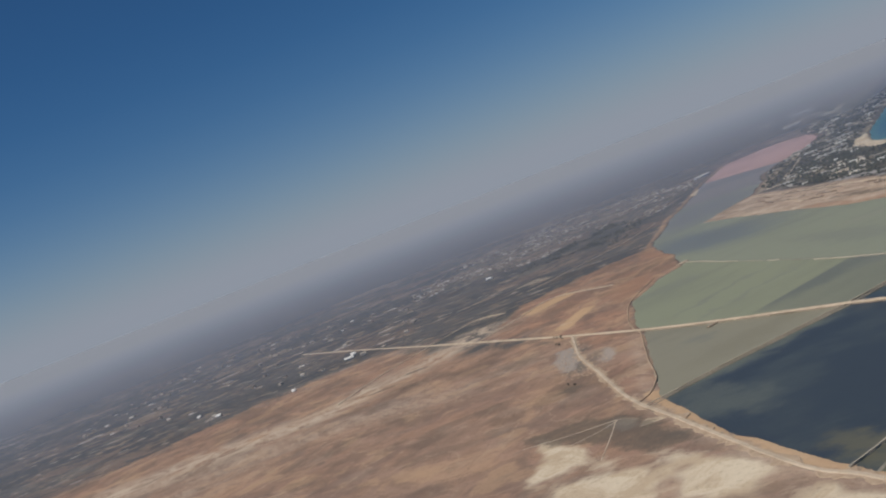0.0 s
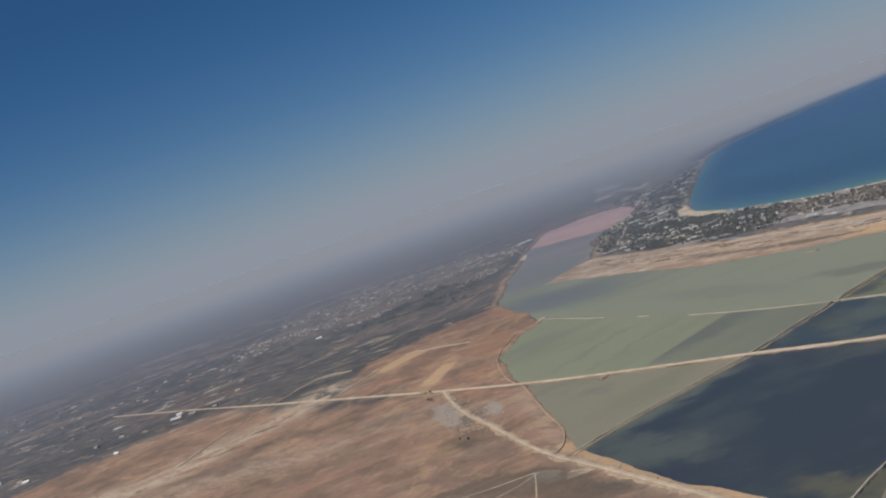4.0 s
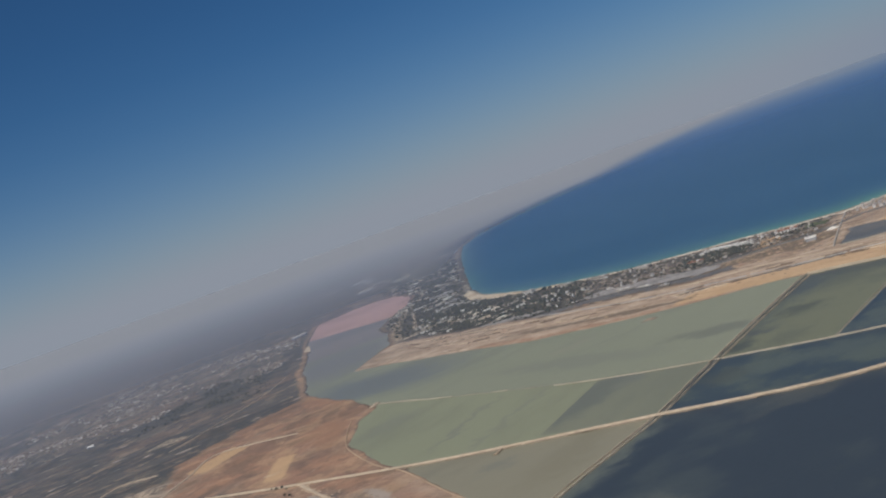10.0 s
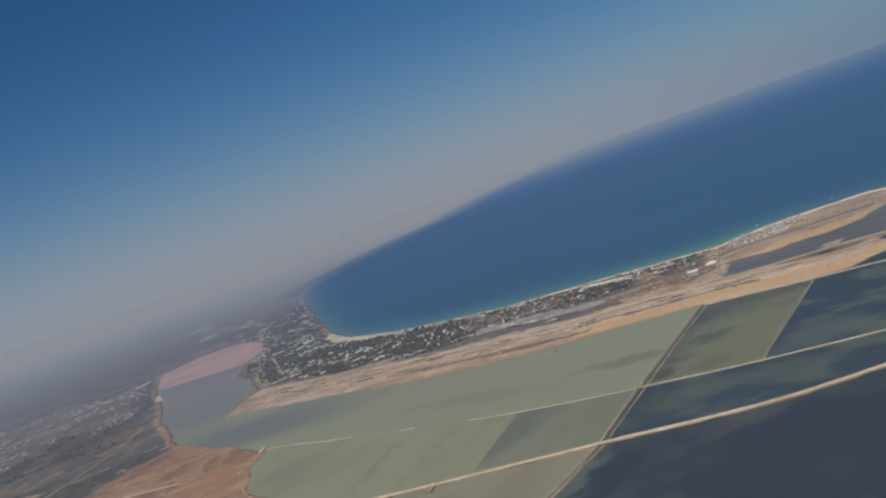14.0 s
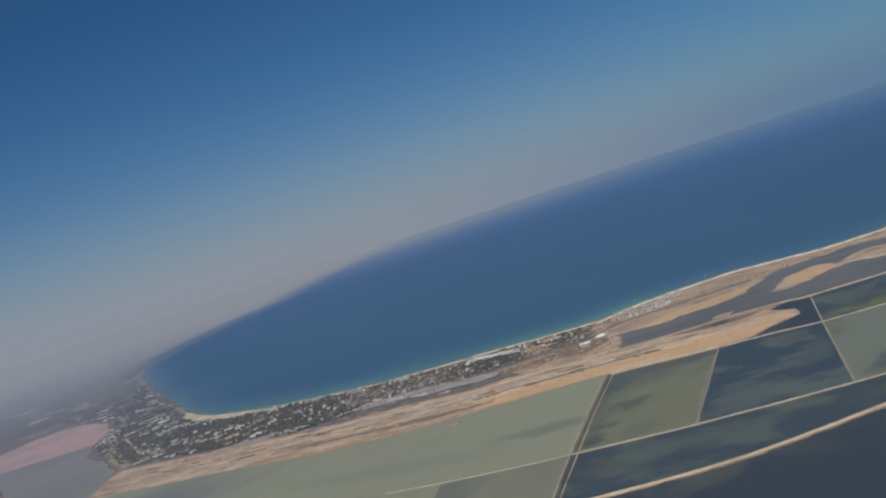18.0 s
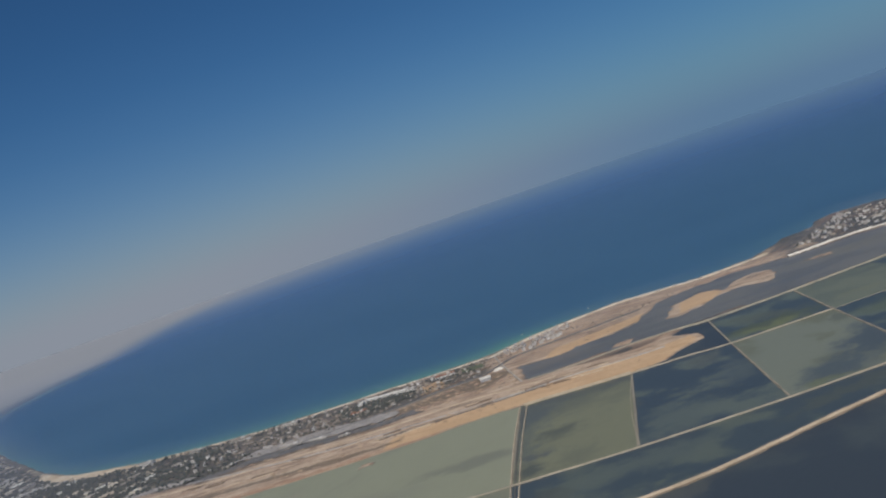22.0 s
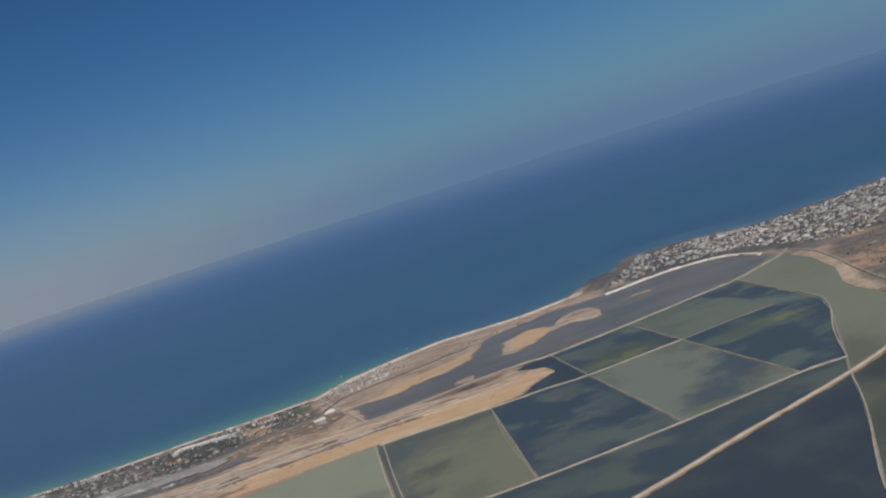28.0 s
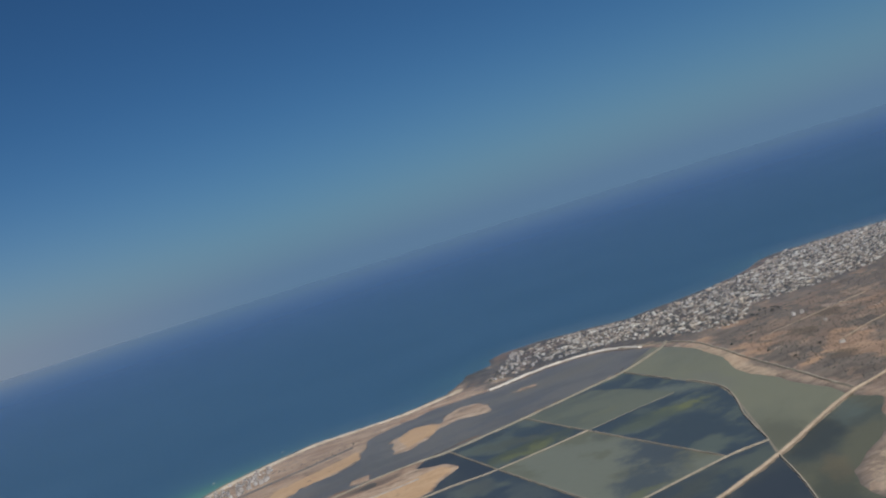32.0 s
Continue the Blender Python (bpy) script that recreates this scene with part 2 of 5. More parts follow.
def grid_mesh(name, xs, ys, heights, channels):
    """A sheet on the grid lines, with named colour channels."""
    nx, ny = len(xs), len(ys)
    gx, gy = np.meshgrid(xs, ys)
    co = np.stack([gx, gy, heights], -1).reshape(-1, 3)
    i = (np.arange(nx - 1)[None] + np.arange(ny - 1)[:, None] * nx).ravel()
    quads = np.stack([i, i + 1, i + nx + 1, i + nx], 1)
    me = bpy.data.meshes.new(name)
    me.vertices.add(len(co))
    me.vertices.foreach_set("co", co.ravel())
    me.loops.add(quads.size)
    me.loops.foreach_set("vertex_index", quads.ravel())
    me.polygons.add(len(quads))
    me.polygons.foreach_set("loop_start", np.arange(len(quads)) * 4)
    me.update(calc_edges=True)
    me.polygons.foreach_set("use_smooth", np.ones(len(quads), bool))
    for key, data in channels.items():
        at = me.attributes.new(key, 'FLOAT_COLOR', 'POINT')
        at.data.foreach_set("color", np.stack(data, -1).reshape(-1, 4).astype(np.float32).ravel())
    return me


# ---- the plan ----
REACH = 4850.0
COAST = [(4000, 9000), (2100, 6200), (1150, 4600), (640, 3400), (352, 2625), (161, 2040), (40, 1826), (-36, 1641), (-95, 1480), (-117, 1312), (-118, 1115),
         (-112, 892), (-106, 734), (-97, 676), (-84, 643), (-68, 612), (-46, 584), (-22, 558), (7, 538), (30, 525), (56, 506),
         (78, 496), (101, 500), (120, 498), (149, 491), (180, 461), (206, 451), (222, 456), (232, 459), (245, 466), (258, 462), (266, 462), (280, 474), (294, 474), (310, 457), (316, 432), (322, 408),
         (345, 395), (368, 380), (403, 368), (440, 372), (460, 367), (482, 337), (500, 300), (560, 180), (700, -60), (1200, -900), (9000, -9000), (9000, 9000)]
STRIP = [(-167, 533), (-141, 510), (-107, 472), (-79, 439), (-48, 417), (-18, 398), (8, 386), (19, 380), (48, 354), (61, 350), (84, 356), (90, 367), (86, 378), (74, 384),
         (56, 398), (41, 411), (30, 430), (8, 444), (-24, 463), (-60, 495), (-74, 500), (-127, 560), (-150, 582)]
PLAIN = [(-300, 420), (-262, 397), (-224, 371), (-160, 328), (-135, 285), (-103, 230), (-60, 178), (-20, 140), (80, 60), (80, -300), (-900, -300), (-900, 200), (-420, 300)]
RED = [(-187, 506), (-150, 428), (-142, 412), (-148, 395), (-146, 358), (-140, 337), (-124, 304), (-95, 226), (-105, 228), (-160, 326), (-224, 371), (-235, 440), (-215, 480)]
SALT = [(-128, 210), (-119, 204), (-92, 192), (-78, 186), (-55, 168), (-30, 140), (20, 60), (-60, 60), (-100, 160), (-112, 185)]
EAST = [(232, 352), (211, 321), (158, 283), (130, 253), (111, 232), (99, 217), (69, 210), (54, 211), (28, 204), (10, 185), (-15, 155), (20, 80), (400, -300), (1200, -600), (520, 200), (340, 265), (300, 298), (288, 322), (252, 312)]
TOWN_EAST = [(212, 432), (228, 420), (246, 405), (256, 380), (246, 345), (238, 318), (252, 312), (288, 322), (300, 300), (340, 270), (420, 220), (560, 100), (700, -60), (510, 280), (480, 330), (458, 362), (403, 362),
             (345, 388), (318, 402), (310, 440), (290, 466), (262, 452), (240, 445)]
TOWN_POINT = [(-150, 850), (-158, 790), (-164, 700), (-150, 600), (-127, 566), (-84, 525), (-60, 560), (-84, 630), (-101, 730), (-108, 890), (-116, 1110), (-200, 1170), (-190, 950)]
BELT = [(-127, 564), (-74, 502), (-20, 478), (30, 468), (48, 458), (70, 486), (56, 500), (7, 531), (-46, 577), (-84, 636), (-103, 700), (-140, 640)]
SHORE_EAST = [(60, 480), (56, 446), (74, 433), (96, 429), (126, 441), (160, 446), (200, 424), (212, 434), (206, 447), (180, 456), (149, 486), (120, 492), (101, 495), (78, 490)]
TOWN_WEST = [(-440, 660), (-452, 800), (-403, 895), (-318, 890), (-252, 858), (-226, 720), (-238, 652), (-262, 650), (-296, 700), (-300, 620), (-342, 615), (-372, 600), (-405, 610)]
TREES_WEST = [(-283, 714), (-248, 680), (-225, 601), (-230, 564), (-242, 549), (-262, 590), (-300, 570), (-306, 618)]
STREAM = [(-400, 225), (-331, 273), (-300, 292), (-262, 310), (-255, 338), (-238, 358), (-232, 392)]

xs, ys = span(-400, 340, 1.45, 4900, 1.07), span(120, 800, 1.45, 4900, 1.07)
gx, gy = np.meshgrid(xs, ys)
wx = gx + 3.5 * value_noise(gx, gy, 18, 1, 5)
wy = gy + 3.5 * value_noise(gx, gy, 18, 2, 5)
sea_d = distance_to(gx + 1.2 * value_noise(gx, gy, 10, 3), gy + 1.2 * value_noise(gx, gy, 10, 4), COAST)
veg = 0.68 + 0.35 * value_noise(gx, gy, 160, 5)
plain = soft(distance_to(wx + 22 * value_noise(gx, gy, 70, 33), wy + 22 * value_noise(gx, gy, 70, 34), PLAIN), 14)
red = soft(distance_to(wx, wy, RED), 7)
east = soft(distance_to(wx, wy, EAST), 8)
salt = soft(distance_to(wx + 11 * value_noise(gx, gy, 26, 8, 6), wy + 7 * value_noise(gx, gy, 26, 18, 6), SALT) + 1, 5) * np.clip(0.8 + 0.9 * value_noise(gx, gy, 13, 45, 5), 0, 1)
strip = soft(distance_to(wx, wy, STRIP), 3)
beach = np.exp(-((sea_d + 3.0) / 3.5) ** 2) * soft(value_noise(gx, gy, 60, 9) + 0.45, 0.5) * (1 - soft(gx - 225, 12))
point = soft(distance_to(wx, wy, TOWN_POINT), 10)
flow = soft(value_noise(gx * 0.35 + gy * 0.5, gy * 1.2 - gx * 0.6, 60, 11, 5) - 0.35, 0.25)
sand_c = np.clip(strip + 0.9 * beach + plain * 0.55 * flow, 0, 1)
red_c = np.clip(red * 0.9 + plain * (0.4 + 0.4 * value_noise(gx, gy, 90, 12)) + 0.08 * east, 0, 1)
veg_c = np.clip(veg * (1 - strip) * (1 - plain * 0.85) * (1 - red * 0.8) * (1 - 0.6 * east) + 0.4 * point * (1 - strip), 0, 1)
height = np.clip(-sea_d * 0.12, -2.5, 0.0) + 0.25 * strip + (0.1 + 0.06 * np.clip(value_noise(gx, gy, 40, 13), -1, 1)) * (1 - soft(sea_d + 6, 4))
LAGOON = [(-232, 782), (-242, 892), (-207, 926), (-176, 912), (-157, 856), (-156, 793), (-166, 740), (-168, 690), (-158, 640), (-153, 590), (-167, 533), (-141, 510), (-107, 472), (-79, 439), (-48, 417), (-18, 398), (8, 386), (19, 380),
          (48, 354), (61, 350), (84, 356), (90, 367), (86, 378), (98, 382), (136, 363), (186, 346), (232, 352), (211, 321), (182, 297), (161, 283), (148, 273), (138, 259), (130, 253), (118, 238), (107, 230),
          (99, 217), (69, 210), (54, 211), (42, 211), (28, 204), (10, 185), (-15, 155), (-35, 155), (-66, 187), (-84, 210), (-96, 228), (-109, 263), (-124, 300), (-140, 337), (-147, 360), (-148, 395), (-143, 412),
          (-150, 431), (-187, 506), (-205, 600), (-218, 700)]
CHANNEL = [(57, 444), (42, 414), (50, 408), (66, 403), (82, 396), (98, 383), (110, 377), (136, 364), (186, 347), (226, 347), (232, 354), (241, 382), (236, 396), (219, 408), (198, 417), (189, 430), (181, 440), (160, 444),
           (137, 447), (127, 439), (111, 426), (94, 426), (84, 434), (74, 431)]
ISLANDS = [[(112, 409), (122, 417), (132, 425), (146, 428), (149, 421), (149, 415), (158, 416), (168, 418), (175, 419), (173, 407), (162, 394), (155, 394), (153, 406), (143, 408), (129, 404), (117, 402)],
           [(187, 402), (193, 398), (196, 391), (191, 390)], [(-40, 398), (-36, 401), (-33, 398), (-36, 396)], [(78, 402), (84, 405), (90, 401), (82, 397)]]
rough_x, rough_y = 2.4 * value_noise(gx, gy, 7, 61, 3), 2.4 * value_noise(gx, gy, 7, 62, 3)
wet = np.maximum(distance_to(wx * 0.5 + gx * 0.5, wy * 0.5 + gy * 0.5, LAGOON), distance_to(wx * 0.75 + gx * 0.25 + rough_x, wy * 0.75 + gy * 0.25 + rough_y, CHANNEL))
for land in ISLANDS:
    wet = np.minimum(wet, -distance_to(wx + 1.4 * rough_x, wy + 1.4 * rough_y, land) - 0.3)
    strip = np.maximum(strip, soft(distance_to(gx, gy, land) + 1, 2))
height = np.minimum(height, 0.35 - 0.9 * soft(wet, 4.5))
shore = np.exp(-((wet + 3.0) / 3.0) ** 2)
belt_e = soft(distance_to(wx, wy, SHORE_EAST), 6)
stream = np.exp(-(distance_to(wx + 8 * value_noise(gx, gy, 25, 30), wy + 8 * value_noise(gx, gy, 25, 31), STREAM, False) / 15.0) ** 2)
sand_c = np.clip(np.maximum(sand_c, strip) + (0.05 + 0.45 * soft(gx + 130, 20)) * shore + 0.65 * belt_e, 0, 1)
veg_c *= 1 - 0.75 * belt_e
belt = np.clip(soft(distance_to(wx, wy, BELT), 6) + point + 0.7 * soft(distance_to(wx, wy, TREES_WEST) - 6, 22), 0, 1)
veg_c *= 1 - 0.8 * shore


YARD = [(-74, 502), (-40, 470), (8, 440), (41, 410), (57, 444), (70, 480), (48, 456), (30, 462), (0, 469), (-44, 487)]
ORANGE = [[(-222, 412), (-212, 400), (-198, 423), (-208, 437)], [(-177, 347), (-169, 343), (-170, 376), (-177, 378)],
          [(36, 494), (42, 485), (33, 467), (25, 473)], [(64, 434), (76, 432), (96, 428), (112, 427), (124, 439), (100, 441), (80, 446)],
          [(-24, 405), (8, 387), (20, 381), (48, 355), (61, 351), (82, 357), (86, 366), (66, 372), (34, 392), (2, 411), (-16, 416)], [(118, 405), (134, 424), (150, 428), (148, 414), (134, 406)],
          [(-101, 231), (-86, 209), (-68, 187), (-50, 166), (-37, 156), (-34, 158), (-47, 170), (-64, 190), (-82, 212), (-95, 231)]]
PALE = [[(-273, 505), (-264, 523), (-252, 516), (-246, 505), (-258, 502)], [(-163, 432), (-161, 412), (-159, 412), (-161, 432)], [(-240, 434), (-259, 438), (-257, 431), (-242, 427)], [(-176, 416.5), (-213, 445), (-236, 463), (-236, 459), (-213, 441), (-177, 412)], [(-147, 838), (-153, 757), (-157, 730), (-158, 652), (-150, 585), (-142, 588), (-149, 650), (-148, 730), (-143, 830)], [(-181, 354), (-172, 350), (-169, 355), (-180, 358)],
        [(214, 328), (182, 302), (160, 288), (147, 278), (140, 266), (136, 255), (146, 262), (166, 278), (190, 296), (216, 317)], [(56, 209), (40, 208), (24, 199), (30, 188), (62, 198)], [(205, 424), (222, 440), (236, 440), (222, 424)], [(-300, 300), (-262, 318), (-255, 340), (-262, 338), (-285, 310)]]
RUST = [[(66, 433), (84, 438), (104, 436), (120, 438), (102, 430), (84, 431)], [(140, 446), (170, 450), (196, 434), (190, 430), (168, 444)], [(-184, 500), (-160, 454), (-164, 446), (-190, 486)], [(-160, 428), (-152, 398), (-152, 362), (-164, 370), (-172, 410)], [(8, 384), (-18, 396), (-48, 415), (-79, 437), (-107, 470), (-100, 474), (-74, 444), (-44, 422), (-14, 402), (8, 390)]]
MUD = [[(20, 444), (36, 430), (50, 436), (56, 446), (50, 456), (30, 460), (8, 462), (2, 456)], [(222, 262), (238, 266), (244, 276), (230, 278)], [(196, 263), (208, 265), (211, 278), (200, 279)], [(147, 237), (160, 238), (164, 247), (152, 248)], [(-112, 222), (-98, 216), (-88, 206), (-72, 188), (-84, 186), (-100, 198), (-122, 207), (-130, 214)], [(-132, 256), (-125, 254), (-127, 246), (-135, 249)], [(-254, 322), (-243, 325), (-237, 331), (-248, 330)], [(-250, 343), (-240, 344), (-234, 352), (-245, 350)], [(-174, 333), (-164, 328), (-162, 331), (-172, 336)],
       [(-120, 545), (-92, 512), (-96, 508), (-124, 540)], [(-92, 476), (-62, 450), (-30, 421), (-14, 409), (-16, 405), (-34, 416), (-64, 444), (-92, 470)], [(-70, 498), (-36, 476), (-10, 455), (6, 446), (4, 440), (-14, 448), (-40, 470), (-74, 492)]]
GRAVEL = [[(-157, 307), (-151, 309), (-140, 283), (-137, 272), (-143, 276), (-152, 290)], [(-137, 297), (-129, 288), (-126, 274), (-132, 278)], [(-102, 215), (-96, 211), (-93, 206), (-97, 204), (-104, 210)], [(-40, 492), (-16, 481), (-2, 474), (-6, 468), (-20, 472), (-44, 484)]]


def cover_of(outlines, w):
    return np.max([soft(distance_to(wx * 0.6 + gx * 0.4, wy * 0.6 + gy * 0.4, o) + 0.4, w) for o in outlines], 0)


orange, pale, rust, mud, gravel = 1.0 * cover_of(ORANGE, 2.5), 0.58 * cover_of(PALE, 4.0), 0.66 * cover_of(RUST, 5.0), 0.8 * cover_of(MUD, 4.0), 0.85 * cover_of(GRAVEL, 3.0)
pale = np.maximum(pale, 0.40 * soft(distance_to(wx, wy, TOWN_WEST) - 4, 14) + 0.16 * soft(distance_to(wx, wy, TOWN_POINT) - 4, 10))
gravel = np.maximum(gravel, 0.3 * soft(distance_to(wx, wy, TOWN_EAST) - 3, 6))
yard = soft(distance_to(wx, wy, YARD), 4)
sand_c = np.clip(sand_c + 0.6 * yard + 0.22 * east, 0, 1)
veg_c *= 1 - 0.8 * yard
veg_c = np.clip(veg_c * (1 - 0.6 * east) + 0.95 * east * soft(value_noise(gx, gy, 19, 40, 7) + 0.12, 0.25), 0, 1)
gardens = soft(distance_to(wx, wy, BELT), 6) * soft(gx + 50, 15)
veg_c *= 1 - 0.35 * gardens
sand_c = np.clip(sand_c + 0.16 * gardens, 0, 1)
belt *= (1 - yard) * (1 - 0.5 * soft(gx + 45, 20))
WHITE_SALT = [[(-93, 210), (-88, 207), (-93, 205)], [(-100, 214), (-95, 211), (-97, 208), (-103, 212)], [(-158, 850), (-156, 800), (-160, 800), (-163, 850)], [(-226, 742), (-214, 735), (-218, 700), (-224, 712)]]
BAY_BEACH = [(-106, 722), (-97, 676), (-84, 643), (-68, 612), (-46, 584), (-48, 580), (-71, 606), (-90, 632), (-105, 664), (-110, 712)]
bay = soft(distance_to(gx, gy, BAY_BEACH) + 0.8, 1.6)
belt *= 1 - bay
veg_c *= 1 - bay
east_beach = np.exp(-((sea_d + 4.2) / 4.2) ** 2) * soft(gx - 78, 12) * soft(214 - gx, 8) * (gy > 400) * (0.75 + 0.4 * value_noise(gx, gy, 14, 55))
salt = np.clip(salt + 1.5 * east_beach + 1.3 * bay + cover_of(WHITE_SALT, 1.2) + beach * 1.3 * (gx < -20) * (gy < 790) , 0, 1)
zero_g = np.zeros_like(gx)


def plots(n, l, scale, turn, bend, shades):
    """Small holdings: warped four-sided plots, each in one of the shades, given as (share, colour)."""
    geo, warp, mp, cells, cut, pick = (n.new(k) for k in ("ShaderNodeNewGeometry", "ShaderNodeVectorMath", "ShaderNodeMapping", "ShaderNodeTexVoronoi", "ShaderNodeSeparateColor", "ShaderNodeValToRGB"))
    warp.operation = 'MULTIPLY_ADD'
    warp.inputs[1].default_value = (0.5 / scale,) * 3
    l.new(bend, warp.inputs[0])
    l.new(geo.outputs["Position"], warp.inputs[2])
    mp.vector_type = 'TEXTURE'
    mp.inputs["Rotation"].default_value = (0, 0, radians(turn))
    mp.inputs["Scale"].default_value = (1.7, 1, 1)
    l.new(warp.outputs["Vector"], mp.inputs["Vector"])
    cells.distance = 'CHEBYCHEV'
    cells.voronoi_dimensions = '2D'
    cells.inputs["Scale"].default_value, cells.inputs["Randomness"].default_value = scale, 0.9
    l.new(mp.outputs["Vector"], cells.inputs["Vector"])
    l.new(cells.outputs["Color"], cut.inputs["Color"])
    els, at = pick.color_ramp.elements, 0.0
    pick.color_ramp.interpolation = 'CONSTANT'
    while len(els) < len(shades):
        els.new(0.5)
    for el, (share, colour) in zip(els, shades):
        el.position, el.color = at, (*colour, 1)
        at += share
    l.new(cut.outputs["Red"], pick.inputs["Fac"])
    return pick.outputs["Color"], cut.outputs["Green"]


def ground_material():
    """Dry coastal land: scrub and small fields, bare brown and red soil, sand and salt crust."""
    m, n, l, b = shader("dry_land")
    at, sp = n.new("ShaderNodeAttribute"), n.new("ShaderNodeSeparateColor")
    at.attribute_name = "cover"
    l.new(at.outputs["Color"], sp.inputs["Color"])
    fine, mid, broad = noise_node(n, l, 0.9, 6, 0.65), noise_node(n, l, 0.12, 6, 0.65), noise_node(n, l, 0.02, 5, 0.6)
    streak = noise_node(n, l, 0.16, 9, 0.68, 3.2, -39)
    swirl0 = noise_node(n, l, 0.05, 8, 0.7)
    geo = n.new("ShaderNodeNewGeometry")
    c = blend(n, l, ramp(n, l, mid, 0.35, 0.65), (0.232, 0.16, 0.116), (0.325, 0.226, 0.168))
    c = blend(n, l, times(n, l, sp.outputs["Blue"], 0.85), c, blend(n, l, ramp(n, l, swirl0, 0.38, 0.62), (0.33, 0.19, 0.13), (0.228, 0.14, 0.113)))
    swirl = n.new("ShaderNodeTexNoise")
    swirl.inputs["Scale"].default_value, swirl.inputs["Detail"].default_value, swirl.inputs["Distortion"].default_value = 0.028, 7, 1.6
    l.new(geo.outputs["Position"], swirl.inputs["Vector"])
    c = blend(n, l, times(n, l, ramp(n, l, swirl.outputs["Fac"], 0.5, 0.62), 0.7), c, (0.19, 0.132, 0.102))
    c = blend(n, l, times(n, l, ramp(n, l, swirl.outputs["Fac"], 0.46, 0.36), 0.55), c, (0.42, 0.275, 0.18))
    wisps = n.new("ShaderNodeTexNoise")
    wisps.inputs["Scale"].default_value, wisps.inputs["Detail"].default_value, wisps.inputs["Roughness"].default_value, wisps.inputs["Distortion"].default_value = 0.075, 13, 0.76, 1.1
    l.new(geo.outputs["Position"], wisps.inputs["Vector"])
    c = blend(n, l, times(n, l, ramp(n, l, wisps.outputs["Fac"], 0.53, 0.68), 0.25), c, (0.16, 0.112, 0.085))
    c = blend(n, l, times(n, l, ramp(n, l, wisps.outputs["Fac"], 0.45, 0.32), 0.25), c, (0.44, 0.31, 0.21))
    crust, damp, rill = noise_node(n, l, 0.05, 6, 0.52), noise_node(n, l, 0.035, 6, 0.5), noise_node(n, l, 0.022, 9, 0.55)
    c = blend(n, l, times(n, l, ramp(n, l, damp, 0.54, 0.6), 0.6), c, (0.185, 0.128, 0.105))
    c = blend(n, l, times(n, l, ramp(n, l, crust, 0.55, 0.61), 0.55), c, (0.41, 0.275, 0.175))
    c = blend(n, l, times(n, l, times(n, l, ramp(n, l, rill, 0.488, 0.497), ramp(n, l, rill, 0.506, 0.499)), 0.25), c, (0.47, 0.36, 0.25))
    c = blend(n, l, times(n, l, times(n, l, ramp(n, l, crust, 0.452, 0.46), ramp(n, l, crust, 0.472, 0.464)), 0.35), c, (0.15, 0.105, 0.082))
    DARK, DUSK, LOAM, STRAW, CHALK = (0.072, 0.076, 0.08), (0.108, 0.104, 0.104), (0.17, 0.13, 0.112), (0.26, 0.20, 0.155), (0.40, 0.34, 0.29)
    scrub, lone = plots(n, l, 0.03, 28, wisps.outputs["Color"], ((0.4, DARK), (0.26, DUSK), (0.2, LOAM), (0.06, DARK), (0.04, STRAW), (0.04, DUSK)))
    small, some = plots(n, l, 0.11, 40, wisps.outputs["Color"], ((0.38, DARK), (0.24, DUSK), (0.16, LOAM), (0.08, STRAW), (0.04, CHALK), (0.1, DUSK)))
    scrub = blend(n, l, times(n, l, ramp(n, l, some, 0.45, 0.5), ramp(n, l, lone, 0.3, 0.6)), scrub, small)
    tiny, few = plots(n, l, 0.3, 15, wisps.outputs["Color"], ((0.36, DARK), (0.2, DUSK), (0.26, LOAM), (0.1, STRAW), (0.03, CHALK), (0.05, DUSK)))
    scrub = blend(n, l, times(n, l, ramp(n, l, few, 0.4, 0.5), ramp(n, l, mid, 0.42, 0.56)), scrub, tiny)
    scrub = blend(n, l, times(n, l, ramp(n, l, fine, 0.48, 0.62), 0.4), scrub, DARK)
    cover = times(n, l, sp.outputs["Red"], ramp(n, l, broad, 0.12, 0.4))
    c = blend(n, l, ramp(n, l, plus(n, l, cover, wisps.outputs["Fac"], 0.9), 0.1, 0.42), c, scrub)
    sandy = blend(n, l, ramp(n, l, streak, 0.35, 0.65), (0.33, 0.245, 0.188), (0.475, 0.382, 0.298))
    ridge = noise_node(n, l, 0.22, 9, 0.66, 4.5, -39)
    sandy = blend(n, l, times(n, l, ramp(n, l, ridge, 0.53, 0.6), 0.7), sandy, (0.19, 0.142, 0.108))
    sandy = blend(n, l, times(n, l, ramp(n, l, ridge, 0.43, 0.38), 0.4), sandy, (0.55, 0.45, 0.345))
    clods = noise_node(n, l, 0.35, 10, 0.74, 1.8, -39)
    sandy = blend(n, l, times(n, l, ramp(n, l, clods, 0.55, 0.6), 0.55), sandy, (0.21, 0.152, 0.115))
    sandy = blend(n, l, times(n, l, ramp(n, l, clods, 0.43, 0.39), 0.45), sandy, (0.55, 0.46, 0.365))
    c = blend(n, l, times(n, l, sp.outputs["Green"], ramp(n, l, mid, 0.2, 0.5)), c, sandy)
